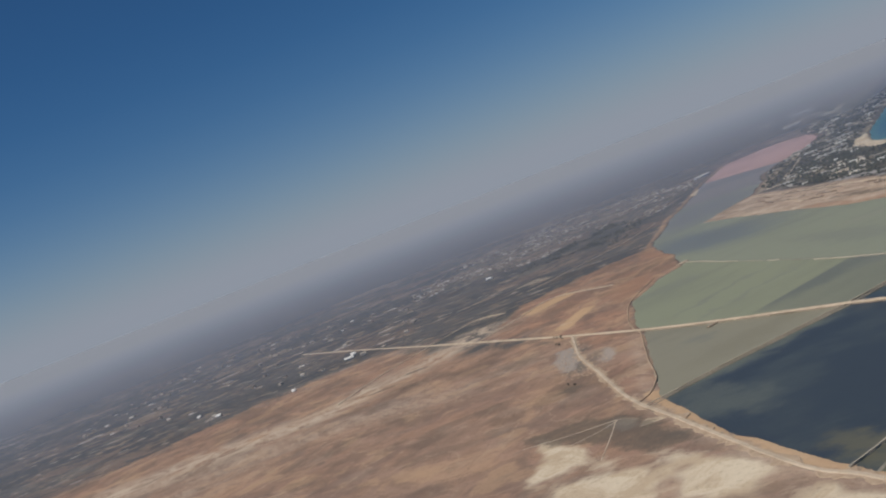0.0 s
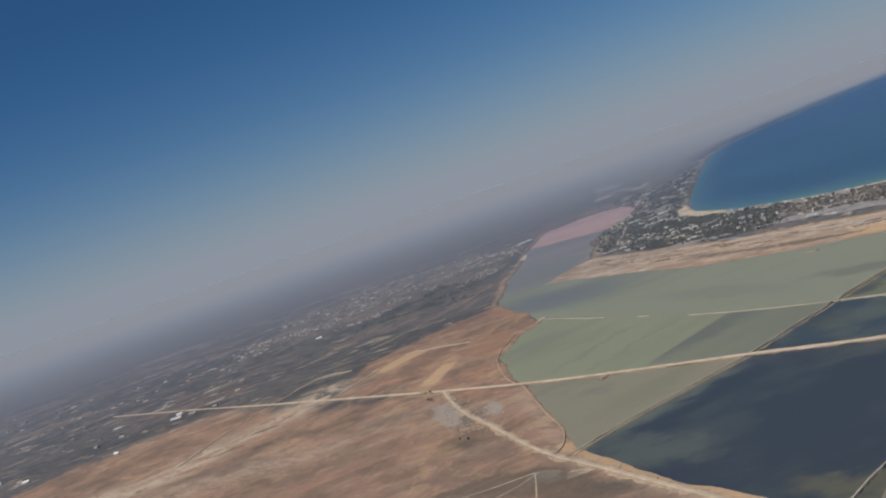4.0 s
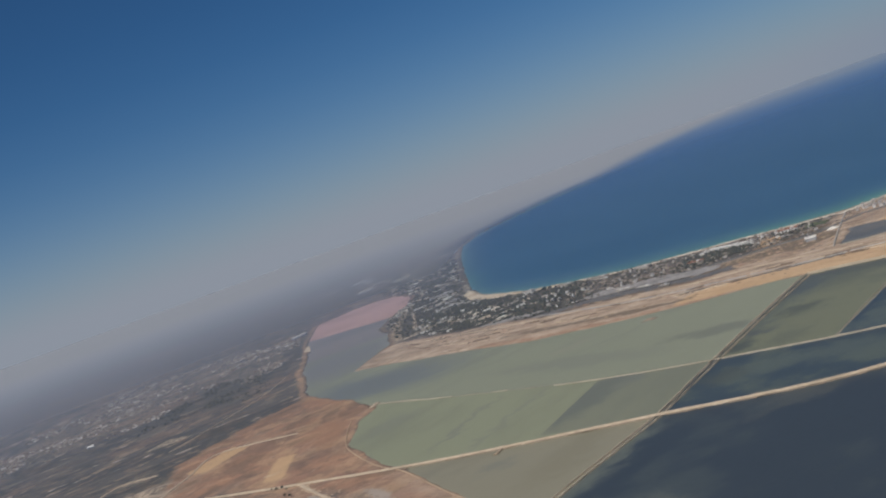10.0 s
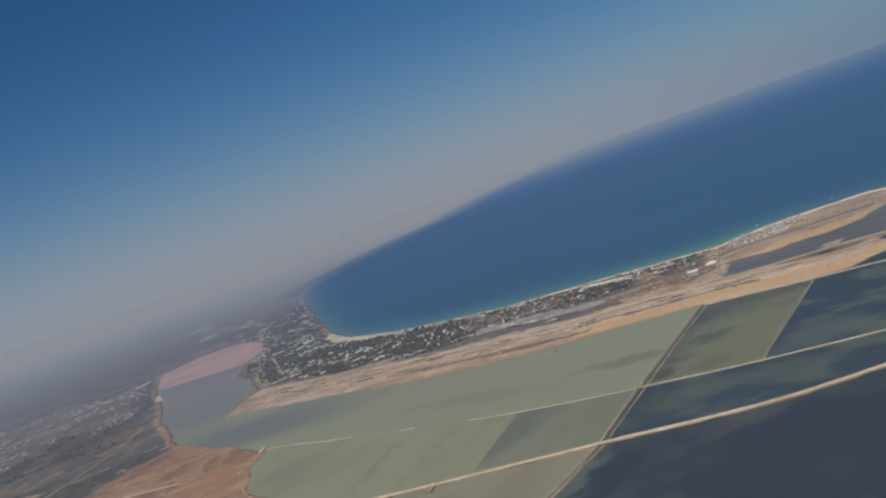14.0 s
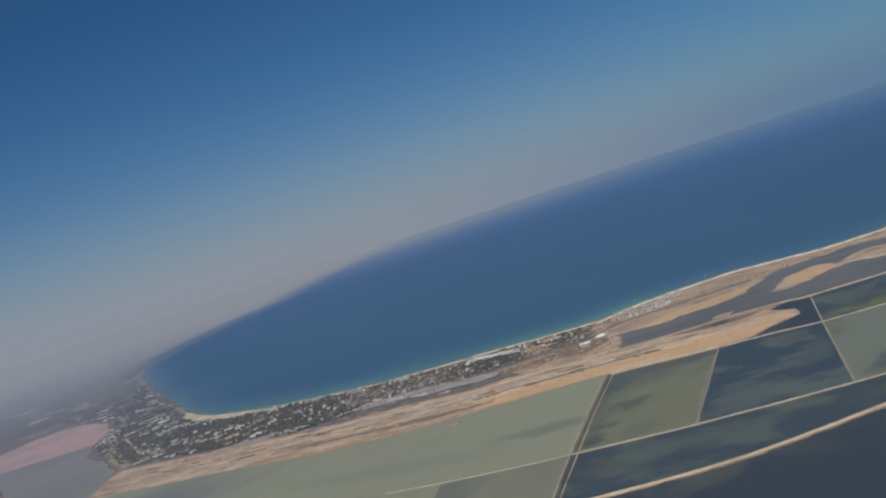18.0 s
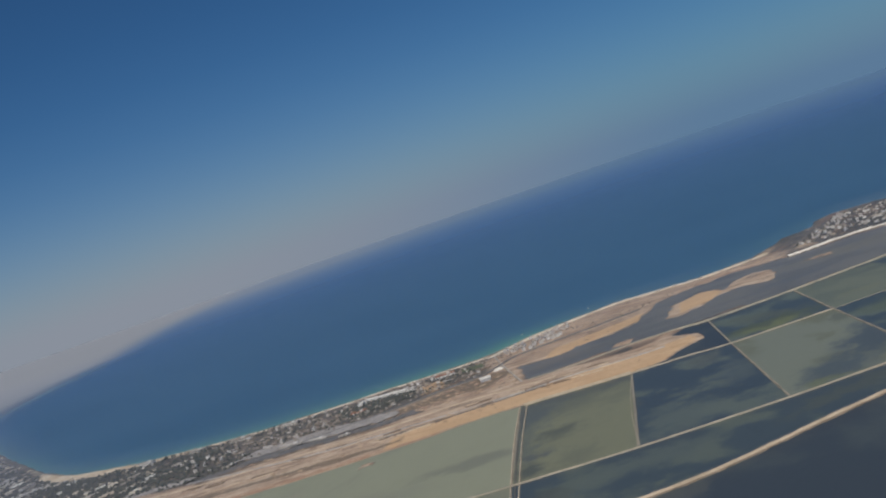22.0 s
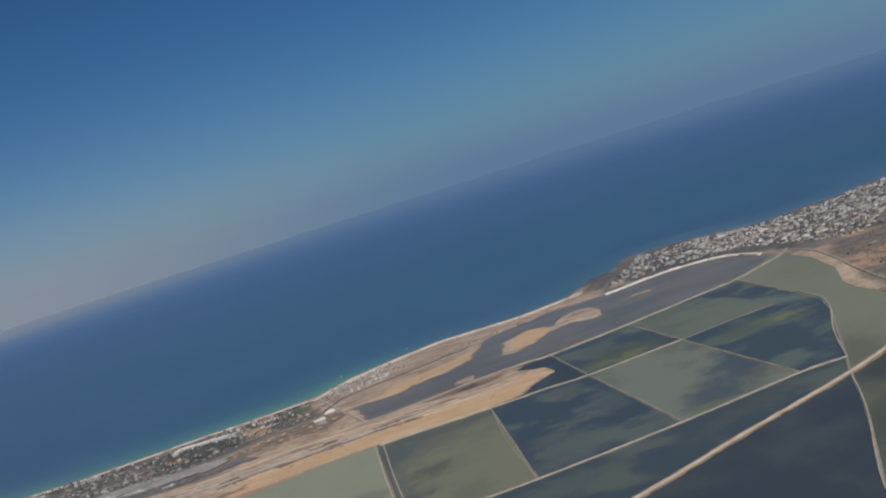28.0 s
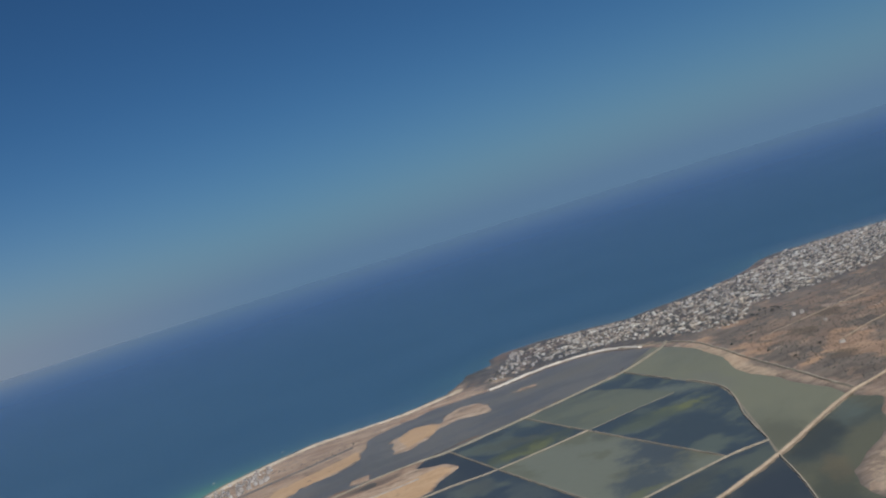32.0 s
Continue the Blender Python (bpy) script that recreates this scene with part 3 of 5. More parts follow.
    for size, near, strength in ((0.03, 0.42, 0.3), (0.07, 0.42, 0.26), (0.19, 0.40, 0.15), (0.5, 0.42, 0.1)):
        cells, cut = n.new("ShaderNodeTexVoronoi"), n.new("ShaderNodeSeparateColor")
        cells.inputs["Scale"].default_value = size
        warp = n.new("ShaderNodeVectorMath")
        warp.operation = 'MULTIPLY_ADD'
        warp.inputs[1].default_value = (1.6 / size,) * 3
        l.new(wisps.outputs["Color"], warp.inputs[0])
        l.new(geo.outputs["Position"], warp.inputs[2])
        l.new(warp.outputs["Vector"], cells.inputs["Vector"])
        l.new(cells.outputs["Color"], cut.inputs["Color"])
        inner = ramp(n, l, cells.outputs["Distance"], near + 0.12, near - 0.12)
        c = blend(n, l, times(n, l, times(n, l, inner, ramp(n, l, cut.outputs["Red"], 0.72, 0.8)), strength), c, (0.085, 0.07, 0.058))
        c = blend(n, l, times(n, l, times(n, l, inner, ramp(n, l, cut.outputs["Green"], 0.8, 0.88)), strength * 0.5), c, (0.43, 0.35, 0.27))
    c = blend(n, l, ramp(n, l, plus(n, l, at.outputs["Alpha"], wisps.outputs["Fac"], 1.3), 0.3, 0.7), c, blend(n, l, ramp(n, l, wisps.outputs["Fac"], 0.42, 0.6), (0.585, 0.50, 0.38), (0.45, 0.355, 0.25)))
    at2, sp2 = n.new("ShaderNodeAttribute"), n.new("ShaderNodeSeparateColor")
    at2.attribute_name = "ways"
    l.new(at2.outputs["Color"], sp2.inputs["Color"])
    c = blend(n, l, times(n, l, sp2.outputs["Green"], ramp(n, l, wisps.outputs["Fac"], 0.42, 0.56)), c, (0.46, 0.37, 0.285))
    c = blend(n, l, times(n, l, sp2.outputs["Red"], ramp(n, l, mid, 0.32, 0.55)), c, (0.09, 0.088, 0.082))
    at3, sp3 = n.new("ShaderNodeAttribute"), n.new("ShaderNodeSeparateColor")
    at3.attribute_name = "fields"
    l.new(at3.outputs["Color"], sp3.inputs["Color"])
    patchy = noise_node(n, l, 0.3, 10, 0.82)
    for socket, colour in ((sp3.outputs["Blue"], (0.275, 0.165, 0.115)), (sp3.outputs["Red"], (0.49, 0.335, 0.20)), (sp3.outputs["Green"], (0.50, 0.40, 0.29)),
                           (at2.outputs["Alpha"], (0.33, 0.295, 0.265)), (sp2.outputs["Blue"], (0.11, 0.092, 0.075))):
        c = blend(n, l, times(n, l, ramp(n, l, plus(n, l, socket, patchy, 1.7), 0.35, 0.75), 0.75), c, colour)
    c = blend(n, l, times(n, l, ramp(n, l, fine, 0.5, 0.75), 0.3), c, (0.07, 0.06, 0.045))
    l.new(c, b.inputs["Base Color"])
    b.inputs["Roughness"].default_value = 0.95
    b.inputs["Specular IOR Level"].default_value = 0.2
    bump(n, l, b, fine, 0.4, 0.3)
    return m


ground = new("ground", grid_mesh("ground", xs, ys, height, {"cover": (veg_c, sand_c, red_c, salt), "ways": (belt, stream, mud, gravel), "fields": (orange, pale, rust, zero_g + 1)}))
ground.data.materials.append(ground_material())
tagged(ground, "dry brown coastal land with scrub, bare soil and sand", "ground", kind="structure")


# the sea
def sea_material():
    m, n, l, b = shader("sea_water")
    at, sp = n.new("ShaderNodeAttribute"), n.new("ShaderNodeSeparateColor")
    at.attribute_name = "depth"
    l.new(at.outputs["Color"], sp.inputs["Color"])
    broad = noise_node(n, l, 0.008, 4)
    deep = blend(n, l, ramp(n, l, broad, 0.35, 0.65), (0.037, 0.094, 0.166), (0.043, 0.104, 0.18))
    c = blend(n, l, sp.outputs["Red"], deep, (0.085, 0.225, 0.178))
    l.new(c, b.inputs["Base Color"])
    b.inputs["Roughness"].default_value = 0.35
    b.inputs["IOR"].default_value = 1.33
    chop = noise_node(n, l, 0.5, 5)
    bump(n, l, b, chop, 0.5, 0.4)
    return m


sxs, sys_ = span(-140, 560, 5.0, 4900, 1.09), span(320, 1200, 5.0, 4900, 1.09)
sgx, sgy = np.meshgrid(sxs, sys_)
sd = distance_to(sgx + 2 * value_noise(sgx, sgy, 20, 21), sgy, COAST)
shallow = np.clip(np.exp(-np.clip(sd, 0, None) / (8 + 9 * soft(sgx + 40, 70))) * (0.95 + 0.4 * value_noise(sgx, sgy, 50, 22)) * (1 - 0.8 * soft(sgx - 120, 40)) * (0.8 + 0.5 * soft(sgx - 10, 50)), 0, 1)
zero = np.zeros_like(sd)
sea = new("sea", grid_mesh("sea", sxs, sys_, zero - 0.22 - 0.9 * (sd < -25), {"depth": (shallow, zero, zero, zero + 1)}))
sea.data.materials.append(sea_material())
tagged(sea, "calm blue sea, turquoise along the shore", "sea", kind="structure")


# haze put into colour: one thin veil over the far land and sea, and a glowing band of murky air along the horizon
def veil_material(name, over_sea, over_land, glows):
    """Haze put into a sheet's colour, lit or glowing by itself; bluer near by, paler far off, dustier over the land."""
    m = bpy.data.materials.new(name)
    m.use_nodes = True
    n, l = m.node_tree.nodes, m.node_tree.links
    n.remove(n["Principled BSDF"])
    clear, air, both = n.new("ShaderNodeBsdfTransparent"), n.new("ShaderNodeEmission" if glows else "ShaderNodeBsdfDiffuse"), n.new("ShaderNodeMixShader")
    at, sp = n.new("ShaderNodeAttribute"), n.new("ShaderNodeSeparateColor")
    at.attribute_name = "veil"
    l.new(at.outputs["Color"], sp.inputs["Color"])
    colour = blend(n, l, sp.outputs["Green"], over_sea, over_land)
    # the glowing wall is tinted sea-blue low down, paler above
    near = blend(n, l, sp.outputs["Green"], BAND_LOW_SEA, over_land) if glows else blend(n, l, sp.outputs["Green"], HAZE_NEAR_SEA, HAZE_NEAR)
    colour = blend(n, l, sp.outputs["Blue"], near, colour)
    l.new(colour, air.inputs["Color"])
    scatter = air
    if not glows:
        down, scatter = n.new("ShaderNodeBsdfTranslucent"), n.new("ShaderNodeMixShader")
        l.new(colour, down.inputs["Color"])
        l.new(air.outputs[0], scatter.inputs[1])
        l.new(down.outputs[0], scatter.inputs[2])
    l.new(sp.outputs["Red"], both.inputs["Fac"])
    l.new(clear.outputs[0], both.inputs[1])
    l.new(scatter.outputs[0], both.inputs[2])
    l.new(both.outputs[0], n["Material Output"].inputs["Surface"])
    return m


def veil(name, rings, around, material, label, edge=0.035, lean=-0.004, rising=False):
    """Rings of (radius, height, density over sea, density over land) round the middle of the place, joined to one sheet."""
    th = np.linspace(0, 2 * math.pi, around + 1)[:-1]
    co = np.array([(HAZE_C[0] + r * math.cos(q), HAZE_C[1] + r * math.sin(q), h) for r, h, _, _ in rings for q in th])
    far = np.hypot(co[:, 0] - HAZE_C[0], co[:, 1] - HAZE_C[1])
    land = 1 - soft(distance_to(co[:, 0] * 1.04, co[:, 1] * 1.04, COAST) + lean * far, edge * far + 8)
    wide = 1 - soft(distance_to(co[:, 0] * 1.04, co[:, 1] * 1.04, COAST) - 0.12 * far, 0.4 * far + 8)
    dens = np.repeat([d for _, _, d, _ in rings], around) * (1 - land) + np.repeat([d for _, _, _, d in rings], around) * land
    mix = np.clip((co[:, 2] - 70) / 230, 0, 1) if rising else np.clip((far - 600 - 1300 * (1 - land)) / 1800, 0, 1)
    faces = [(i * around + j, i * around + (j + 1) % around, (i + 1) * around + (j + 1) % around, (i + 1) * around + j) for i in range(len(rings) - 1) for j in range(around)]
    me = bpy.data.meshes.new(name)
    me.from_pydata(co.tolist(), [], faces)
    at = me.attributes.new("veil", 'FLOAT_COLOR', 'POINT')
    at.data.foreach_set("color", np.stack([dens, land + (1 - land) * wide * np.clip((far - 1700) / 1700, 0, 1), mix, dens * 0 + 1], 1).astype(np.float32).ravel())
    me.materials.append(material)
    return tagged(new(name, me), label, "haze", kind="structure")


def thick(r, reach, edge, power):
    """The veil's painted opacity at a distance: slowly more, then all of it towards the end of sight."""
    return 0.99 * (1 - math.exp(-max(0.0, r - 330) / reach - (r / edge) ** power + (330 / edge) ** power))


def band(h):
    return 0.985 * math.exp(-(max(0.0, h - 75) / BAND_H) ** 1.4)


HAZE_C = (-80, 60)
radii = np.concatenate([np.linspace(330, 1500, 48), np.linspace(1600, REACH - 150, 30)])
# low sheet over the ground; its opacity and tint imitate haze with distance
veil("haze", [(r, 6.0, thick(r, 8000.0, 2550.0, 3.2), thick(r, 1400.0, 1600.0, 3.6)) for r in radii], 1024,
     veil_material("far_haze_sheet", HAZE_SEA, HAZE_LAND, False), "thin tinted sheet standing in for haze over the far land and sea")
# added wall whose own glow stands in for haze above the horizon
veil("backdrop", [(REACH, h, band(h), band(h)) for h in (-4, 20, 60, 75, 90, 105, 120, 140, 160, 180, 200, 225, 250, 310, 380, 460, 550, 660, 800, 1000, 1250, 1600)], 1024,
     veil_material("glowing_horizon_haze", BAND_SEA, BAND_LAND, True), "glowing backdrop wall coloured as pale haze along the horizon", 0.4, -0.12, True)

# ---- salt pans ----
OLIVE, GREEN, SLATE = (0.182, 0.19, 0.136), (0.234, 0.246, 0.178), (0.15, 0.16, 0.12)
J3, J2, J1, RL, X1, X2, X3, DT, DM, PC = (-262, 397), (-224, 371), (-160, 327), (-124, 304), (-57, 269), (-34, 304.4), (17, 378.5), (-144, 419), (-65, 330), (-94, 223)
Q1, Q2, R1, R2, R3, T1, T2, T3, T4, U1, U2 = (-6, 285), (48, 354), (75, 333), (104, 375), (29, 265), (106, 316), (62, 249), (72, 241), (59, 234), (136, 361), (187, 343)
BRINE = [-0.05]


def salt_pan(points, material, label, rag=0.0):
    BRINE[0] -= 0.006
    ob = new("salt_pan", mesh_from("salt_pan", sheet(points, BRINE[0], rag), material))
    line = [Vector((*p, 0)) for p in points + points[:2]]
    cut = [q.lerp(r, k / n) for q, r in zip(line, line[1:]) for n in [max(1, int((r - q).length / 2.5))] for k in range(n)]
    part("mud_margin", bank(cut[:-1], 0.75, 0.012, 0.9, 0.5, -0.1, BRINE[0]), m_margin, ob, "thin pale margin of wet mud")
    return tagged(ob, label, "salt pan", "salt pans of the works")


m_margin = plain_material("wet_mud", (0.275, 0.245, 0.19), (0.20, 0.185, 0.145), 0.5, 0.5)
ALGAE, MURK, SHOAL = (0.162, 0.178, 0.08), (0.165, 0.172, 0.145), (0.158, 0.176, 0.143)
m_lagoon = water_material("lagoon_brine", GREEN, (0.19, 0.197, 0.155), 0.4, 0.012, 30, 3.0,
                          [(-150, 470, 48, 22, -40, (0.145, 0.16, 0.165), 0.85), (-180, 590, 55, 32, 90, (0.175, 0.175, 0.175), 0.9), (-25, 342, 17, 5, -36, (0.155, 0.162, 0.13), 0.75), (-66, 396, 9, 3, 20, (0.26, 0.25, 0.19), 0.5), (-70, 370, 40, 7, -50, MURK, 0.4)])
m_green = water_material("green_brine", (0.238, 0.25, 0.166), (0.20, 0.208, 0.145), 0.4, 0.014, 58, 3.0, [(-107, 332, 26, 1.6, 60, MURK, 0.6), (-92, 322, 30, 1.5, 58, MURK, 0.4), (-135, 370, 14, 8, 60, MURK, 0.4)])
m_murky = water_material("murky_brine", (0.198, 0.204, 0.146), (0.172, 0.18, 0.135), 0.4, 0.016, 58, 3.0, [(-69, 312, 26, 6.5, 57, (0.138, 0.148, 0.124), 0.9), (-52, 318, 9, 4, 40, (0.15, 0.16, 0.14), 0.6)])
m_olive = water_material("olive_brine", OLIVE, SLATE, 0.3, 0.02, 20, 2.0, [(-99, 274, 6, 4, 0, MURK, 0.7), (78, 240, 16, 8, 30, (0.11, 0.115, 0.085), 0.8), (150, 290, 20, 6, 40, MURK, 0.5)])
m_tri = water_material("brown_brine", (0.235, 0.22, 0.16), (0.20, 0.19, 0.142), 0.35, 0.02, 20, 2.0, [(-99, 274, 6, 4, 0, MURK, 0.6), (-80, 262, 20, 6, 50, (0.20, 0.185, 0.13), 0.6)])
m_grey = water_material("grey_brine", (0.215, 0.195, 0.185), (0.18, 0.172, 0.168), 0.5, 0.012)
m_dark = water_material("dark_brine", (0.042, 0.054, 0.068), (0.06, 0.074, 0.08), 0.4, 0.035, 20, 1.2,
                        [(-80, 246, 44, 9, 51, SHOAL, 0.6), (-76, 212, 17, 7, -38, (0.105, 0.118, 0.105), 0.7), (-38, 168, 12, 6, -40, (0.12, 0.115, 0.08), 0.8), (-27, 247, 14, 4, 10, (0.08, 0.088, 0.085), 0.7), (70, 366, 12, 5, -40, (0.09, 0.10, 0.09), 0.6)])
m_long = water_material("blotched_brine", (0.05, 0.068, 0.082), (0.098, 0.118, 0.10), 0.42, 0.05, -20, 1.1, [(-14, 274, 20, 6, -25, (0.088, 0.108, 0.10), 0.85), (-36, 284, 8, 5, 30, (0.075, 0.085, 0.075), 0.8), (34, 252, 18, 4, -10, (0.08, 0.09, 0.075), 0.6)])
m_mottle = water_material("mottled_brine", (0.165, 0.172, 0.115), (0.13, 0.138, 0.10), 0.42, 0.045, 55, 1.0,
                          [(32, 360, 22, 7, -40, (0.07, 0.085, 0.09), 0.9), (-4, 345, 30, 6, 55, (0.095, 0.11, 0.10), 0.75), (10, 362, 14, 9, 55, (0.08, 0.094, 0.096), 0.85), (-16, 321, 5, 4, 0, (0.08, 0.09, 0.09), 0.8), (-24, 309, 8, 4, 50, (0.065, 0.075, 0.07), 0.8), (1, 331, 7, 5, 30, (0.07, 0.08, 0.07), 0.7), (26, 354, 16, 8, 30, (0.10, 0.11, 0.09), 0.7)])
m_ink = water_material("inky_brine", (0.047, 0.065, 0.083), (0.105, 0.128, 0.112), 0.42, 0.05, -20, 1.0, [(15, 291, 14, 9, 50, (0.10, 0.122, 0.11), 0.8), (50, 306, 14, 4, 45, (0.085, 0.105, 0.106), 0.7), (60, 330, 8, 4, 60, (0.085, 0.095, 0.09), 0.7), (20, 322, 10, 3, 55, (0.075, 0.085, 0.08), 0.6)])
m_sage = water_material("sage_brine", SHOAL, (0.125, 0.135, 0.098), 0.38, 0.045, 55, 1.0,
                        [(74, 276, 22, 8, 40, (0.06, 0.078, 0.095), 0.92), (48, 268, 15, 8, 30, (0.064, 0.083, 0.097), 0.9), (41, 263, 8, 3, -20, ALGAE, 0.5), (98, 305, 7, 4, 50, (0.08, 0.09, 0.075), 0.6)])
m_bloom = water_material("algal_brine", (0.05, 0.07, 0.086), (0.108, 0.134, 0.114), 0.42, 0.05, -20, 1.1,
                         [(140, 320, 40, 9, -79, (0.128, 0.153, 0.132), 0.95), (104, 346, 16, 6, -70, (0.085, 0.098, 0.08), 0.8), (95, 334, 18, 7, -29, (0.085, 0.10, 0.06), 0.8), (93, 330, 10, 3.5, -29, ALGAE, 0.6), (112, 293, 15, 9, -40, (0.085, 0.105, 0.075), 0.7), (121, 286, 6.5, 5, -40, ALGAE, 0.8)], ragged=9.0)
m_shore = water_material("reddish_brine", (0.115, 0.12, 0.085), (0.075, 0.09, 0.08), 0.4, 0.04, -20, 1.5, [(70, 228, 20, 8, 10, (0.048, 0.058, 0.058), 0.9), (91, 225, 12, 3, 20, (0.105, 0.13, 0.115), 0.8), (30, 212, 20, 5, 20, (0.07, 0.078, 0.062), 0.8), (46, 216, 10, 3, 20, (0.20, 0.155, 0.09), 0.3)], ragged=6.0)
m_shoal = water_material("shoal_brine", (0.135, 0.152, 0.118), (0.105, 0.124, 0.104), 0.4, 0.05, 55, 1.2, [(158, 338, 12, 4, -30, (0.08, 0.098, 0.095), 0.7), (128, 322, 10, 3, -30, (0.15, 0.16, 0.11), 0.6)])
m_pink = plain_material("pink_salt", (0.43, 0.265, 0.24), (0.49, 0.32, 0.285), 0.1, 0.6, 0.02)
m_channel = water_material("channel_water", (0.14, 0.142, 0.138), (0.104, 0.11, 0.116), 0.45, 0.06, -35, 2.2, patches=[(70, 420, 22, 5, -30, (0.155, 0.14, 0.125), 0.6), (150, 380, 30, 4, -20, (0.095, 0.108, 0.125), 0.6), (200, 385, 30, 10, -35, (0.15, 0.145, 0.12), 0.6), (90, 410, 25, 6, -20, (0.09, 0.1, 0.105), 0.6)])

salt_pan([DT, (-155, 430), (-195, 500), (-214, 642), (-152, 640), (-146, 590), (-160, 535), (-100, 478), (-40, 422), (-5, 400), X3, X2, DM, (-105, 374)], m_lagoon, "large shallow green lagoon pan behind the sand strip")
salt_pan([(-238, 780), (-248, 896), (-207, 934), (-172, 918), (-150, 860), (-150, 770), (-163, 740), (-193, 755), (-231, 775)], m_pink, "pink salt-crusted crystallising pan")
salt_pan([(-238, 780), (-231, 775), (-193, 755), (-163, 740), (-150, 745), (-150, 640), (-214, 642), (-228, 720)], m_grey, "grey brine pan beside the pink pan")
salt_pan([DT, (-155, 405), (-155, 355), (-148, 335), RL, X1, X2, DM, (-105, 374)], m_green, "green brine pan between two dikes")
murk = new("brine_shallow", mesh_from("brine_shallow", sheet([(-85.7, 287.8), X1, X2, (-50, 317), (-63.6, 329)], BRINE[0] + 0.008, 0.25), m_murky))
tagged(murk, "darker murky half of the green brine pan", "brine", kind="structure")
salt_pan([RL, (-115, 262), (-102, 225), PC, X1], m_tri, "olive-brown brine pan, three-cornered")
salt_pan([PC, X1, (-20, 249), (19, 243), T4, (43, 224), (27, 215), (-7, 197), (-30, 180), (-40, 148), (-72, 180)], m_dark, "large dark blue-grey brine pan")
salt_pan([X1, X2, Q1, R3, T2, T3, T4, (19, 243), (-20, 249)], m_long, "long narrow dark brine pan beside the road")
salt_pan([X2, X3, (24, 384), (52, 358), Q2, Q1], m_mottle, "green brine pan with dark mottles")
salt_pan([Q1, Q2, R1, R3], m_ink, "dark brine pan with grey mottles")
salt_pan([Q2, (56, 358), (80, 361), (86, 368), (80, 384), (98, 383), R2, R1], m_dark, "small dark brine pan at the strip's end")
salt_pan([R3, R1, T1, T2], m_sage, "square green brine pan with dark mottles")
salt_pan([R1, R2, U1, T1], m_bloom, "dark brine pan with a yellow algal bloom")
salt_pan([T1, U1, U2, (161, 309), (151, 295), (139, 281), (123, 270), T3, T2], m_bloom, "large dark brine pan with a yellow-green bloom")
shoal = new("brine_shallow", mesh_from("brine_shallow", sheet([(136, 360), (164, 346), (157, 325), (141, 299), (107, 316.5)], BRINE[0] + 0.008, 0.5), m_shoal))
tagged(shoal, "pale green shallow half of a dark brine pan", "brine", kind="structure")
salt_pan([U2, (236, 350), (216, 318), (164, 278), (134, 248), (112, 226), (104, 228), T4, T3, (123, 270), (139, 281), (151, 295), (161, 309)], m_olive, "olive-green brine pan below the town")
salt_pan([T4, (104, 228), (112, 226), (106, 212), (70, 206), (56, 206), (30, 198), (12, 180), (-12, 150), (-40, 148), (-30, 180), (-7, 197), (27, 215), (43, 224)], m_shore, "dark green brine pan with a red shore")
salt_pan([(60, 450), (38, 412), (50, 405), (66, 400), (82, 394), (98, 383), R2, U1, U2, (240, 345), (248, 382), (240, 402), (219, 414), (204, 420), (190, 440), (160, 452), (130, 452), (110, 434), (74, 440)], m_channel, "long grey channel behind the beach")

# ---- dikes and roads ----
m_earth = plain_material("dike_earth", (0.315, 0.28, 0.225), (0.40, 0.355, 0.285), 1.2)
m_track = plain_material("pale_track", (0.42, 0.335, 0.245), (0.50, 0.415, 0.32), 1.2)
m_bank = plain_material("grassy_bank", (0.255, 0.235, 0.185), (0.33, 0.30, 0.24), 1.2)
m_tan = plain_material("tan_bank", (0.40, 0.335, 0.25), (0.48, 0.41, 0.32), 1.2)
m_sandbank = plain_material("orange_earth", (0.35, 0.255, 0.175), (0.43, 0.33, 0.235), 0.8)
m_verge = plain_material("trodden_verge", (0.20, 0.16, 0.12), (0.26, 0.205, 0.15), 0.9)
m_beach = plain_material("pale_beach_sand", (0.60, 0.54, 0.45), (0.50, 0.44, 0.36), 0.5)
m_road = plain_material("road_dust", (0.36, 0.29, 0.22), (0.44, 0.36, 0.27), 0.8)


def dike(points, width, height, material, label, name="dike", category="dike"):
    rag = {"road": 0.2, "embankment": 0.95}.get(name, 0.36)
    ob = new(name, mesh_from(name, bank(lane(points, 1.4), width, height, rag=rag), material))
    if width > 0.6 and material not in (m_earth, m_bank, m_beach, m_sandbank, m_tan):
        part("verge", bank(lane(points), width * 1.4 + 0.25, min(0.14, 0.4 * height), 0.75, 0.6), m_verge, ob, "dark trodden verge")
    return tagged(ob, label, category, kind="structure")


dike([J3, J2, (-179, 340), J1, RL, (-97, 289), X1, (-20, 250), (19, 242), T4, (104, 229), (140, 218), (260, 190)], 1.45, 0.5, m_track, "straight sandy causeway road across the salt pans", "road", "road")
dike([(-440, 520), (-341, 453), J3], 2.0, 0.3, m_track, "pale straight road through scrub", "road", "road")
dike([DT, (-132, 406), (-122, 393), (-112, 382)], 0.61, 0.16, m_earth, "low crumbling earth dike between pans")
dike([(-108, 377), (-103, 372), (-100, 368)], 0.55, 0.06, m_bank, "short drowned length of earth dike")
dike([(-97, 365), (-95, 362.5), (-92, 360)], 0.51, 0.12, m_earth, "short drowned length of earth dike")
dike([(-86, 352), (-84, 350), (-83, 349)], 0.45, 0.05, m_bank, "short drowned length of earth dike")
dike([(-77, 342), DM, (-50, 317), X2], 0.61, 0.18, m_earth, "low crumbling earth dike between pans")
dike([X2, Q1, R3, T2, T3], 0.61, 0.3, m_earth, "low earth dike between brine pans")
dike([X1, (-45.5, 286.7), X2], 0.62, 0.3, m_tan, "pale earth dike beside a narrow canal")
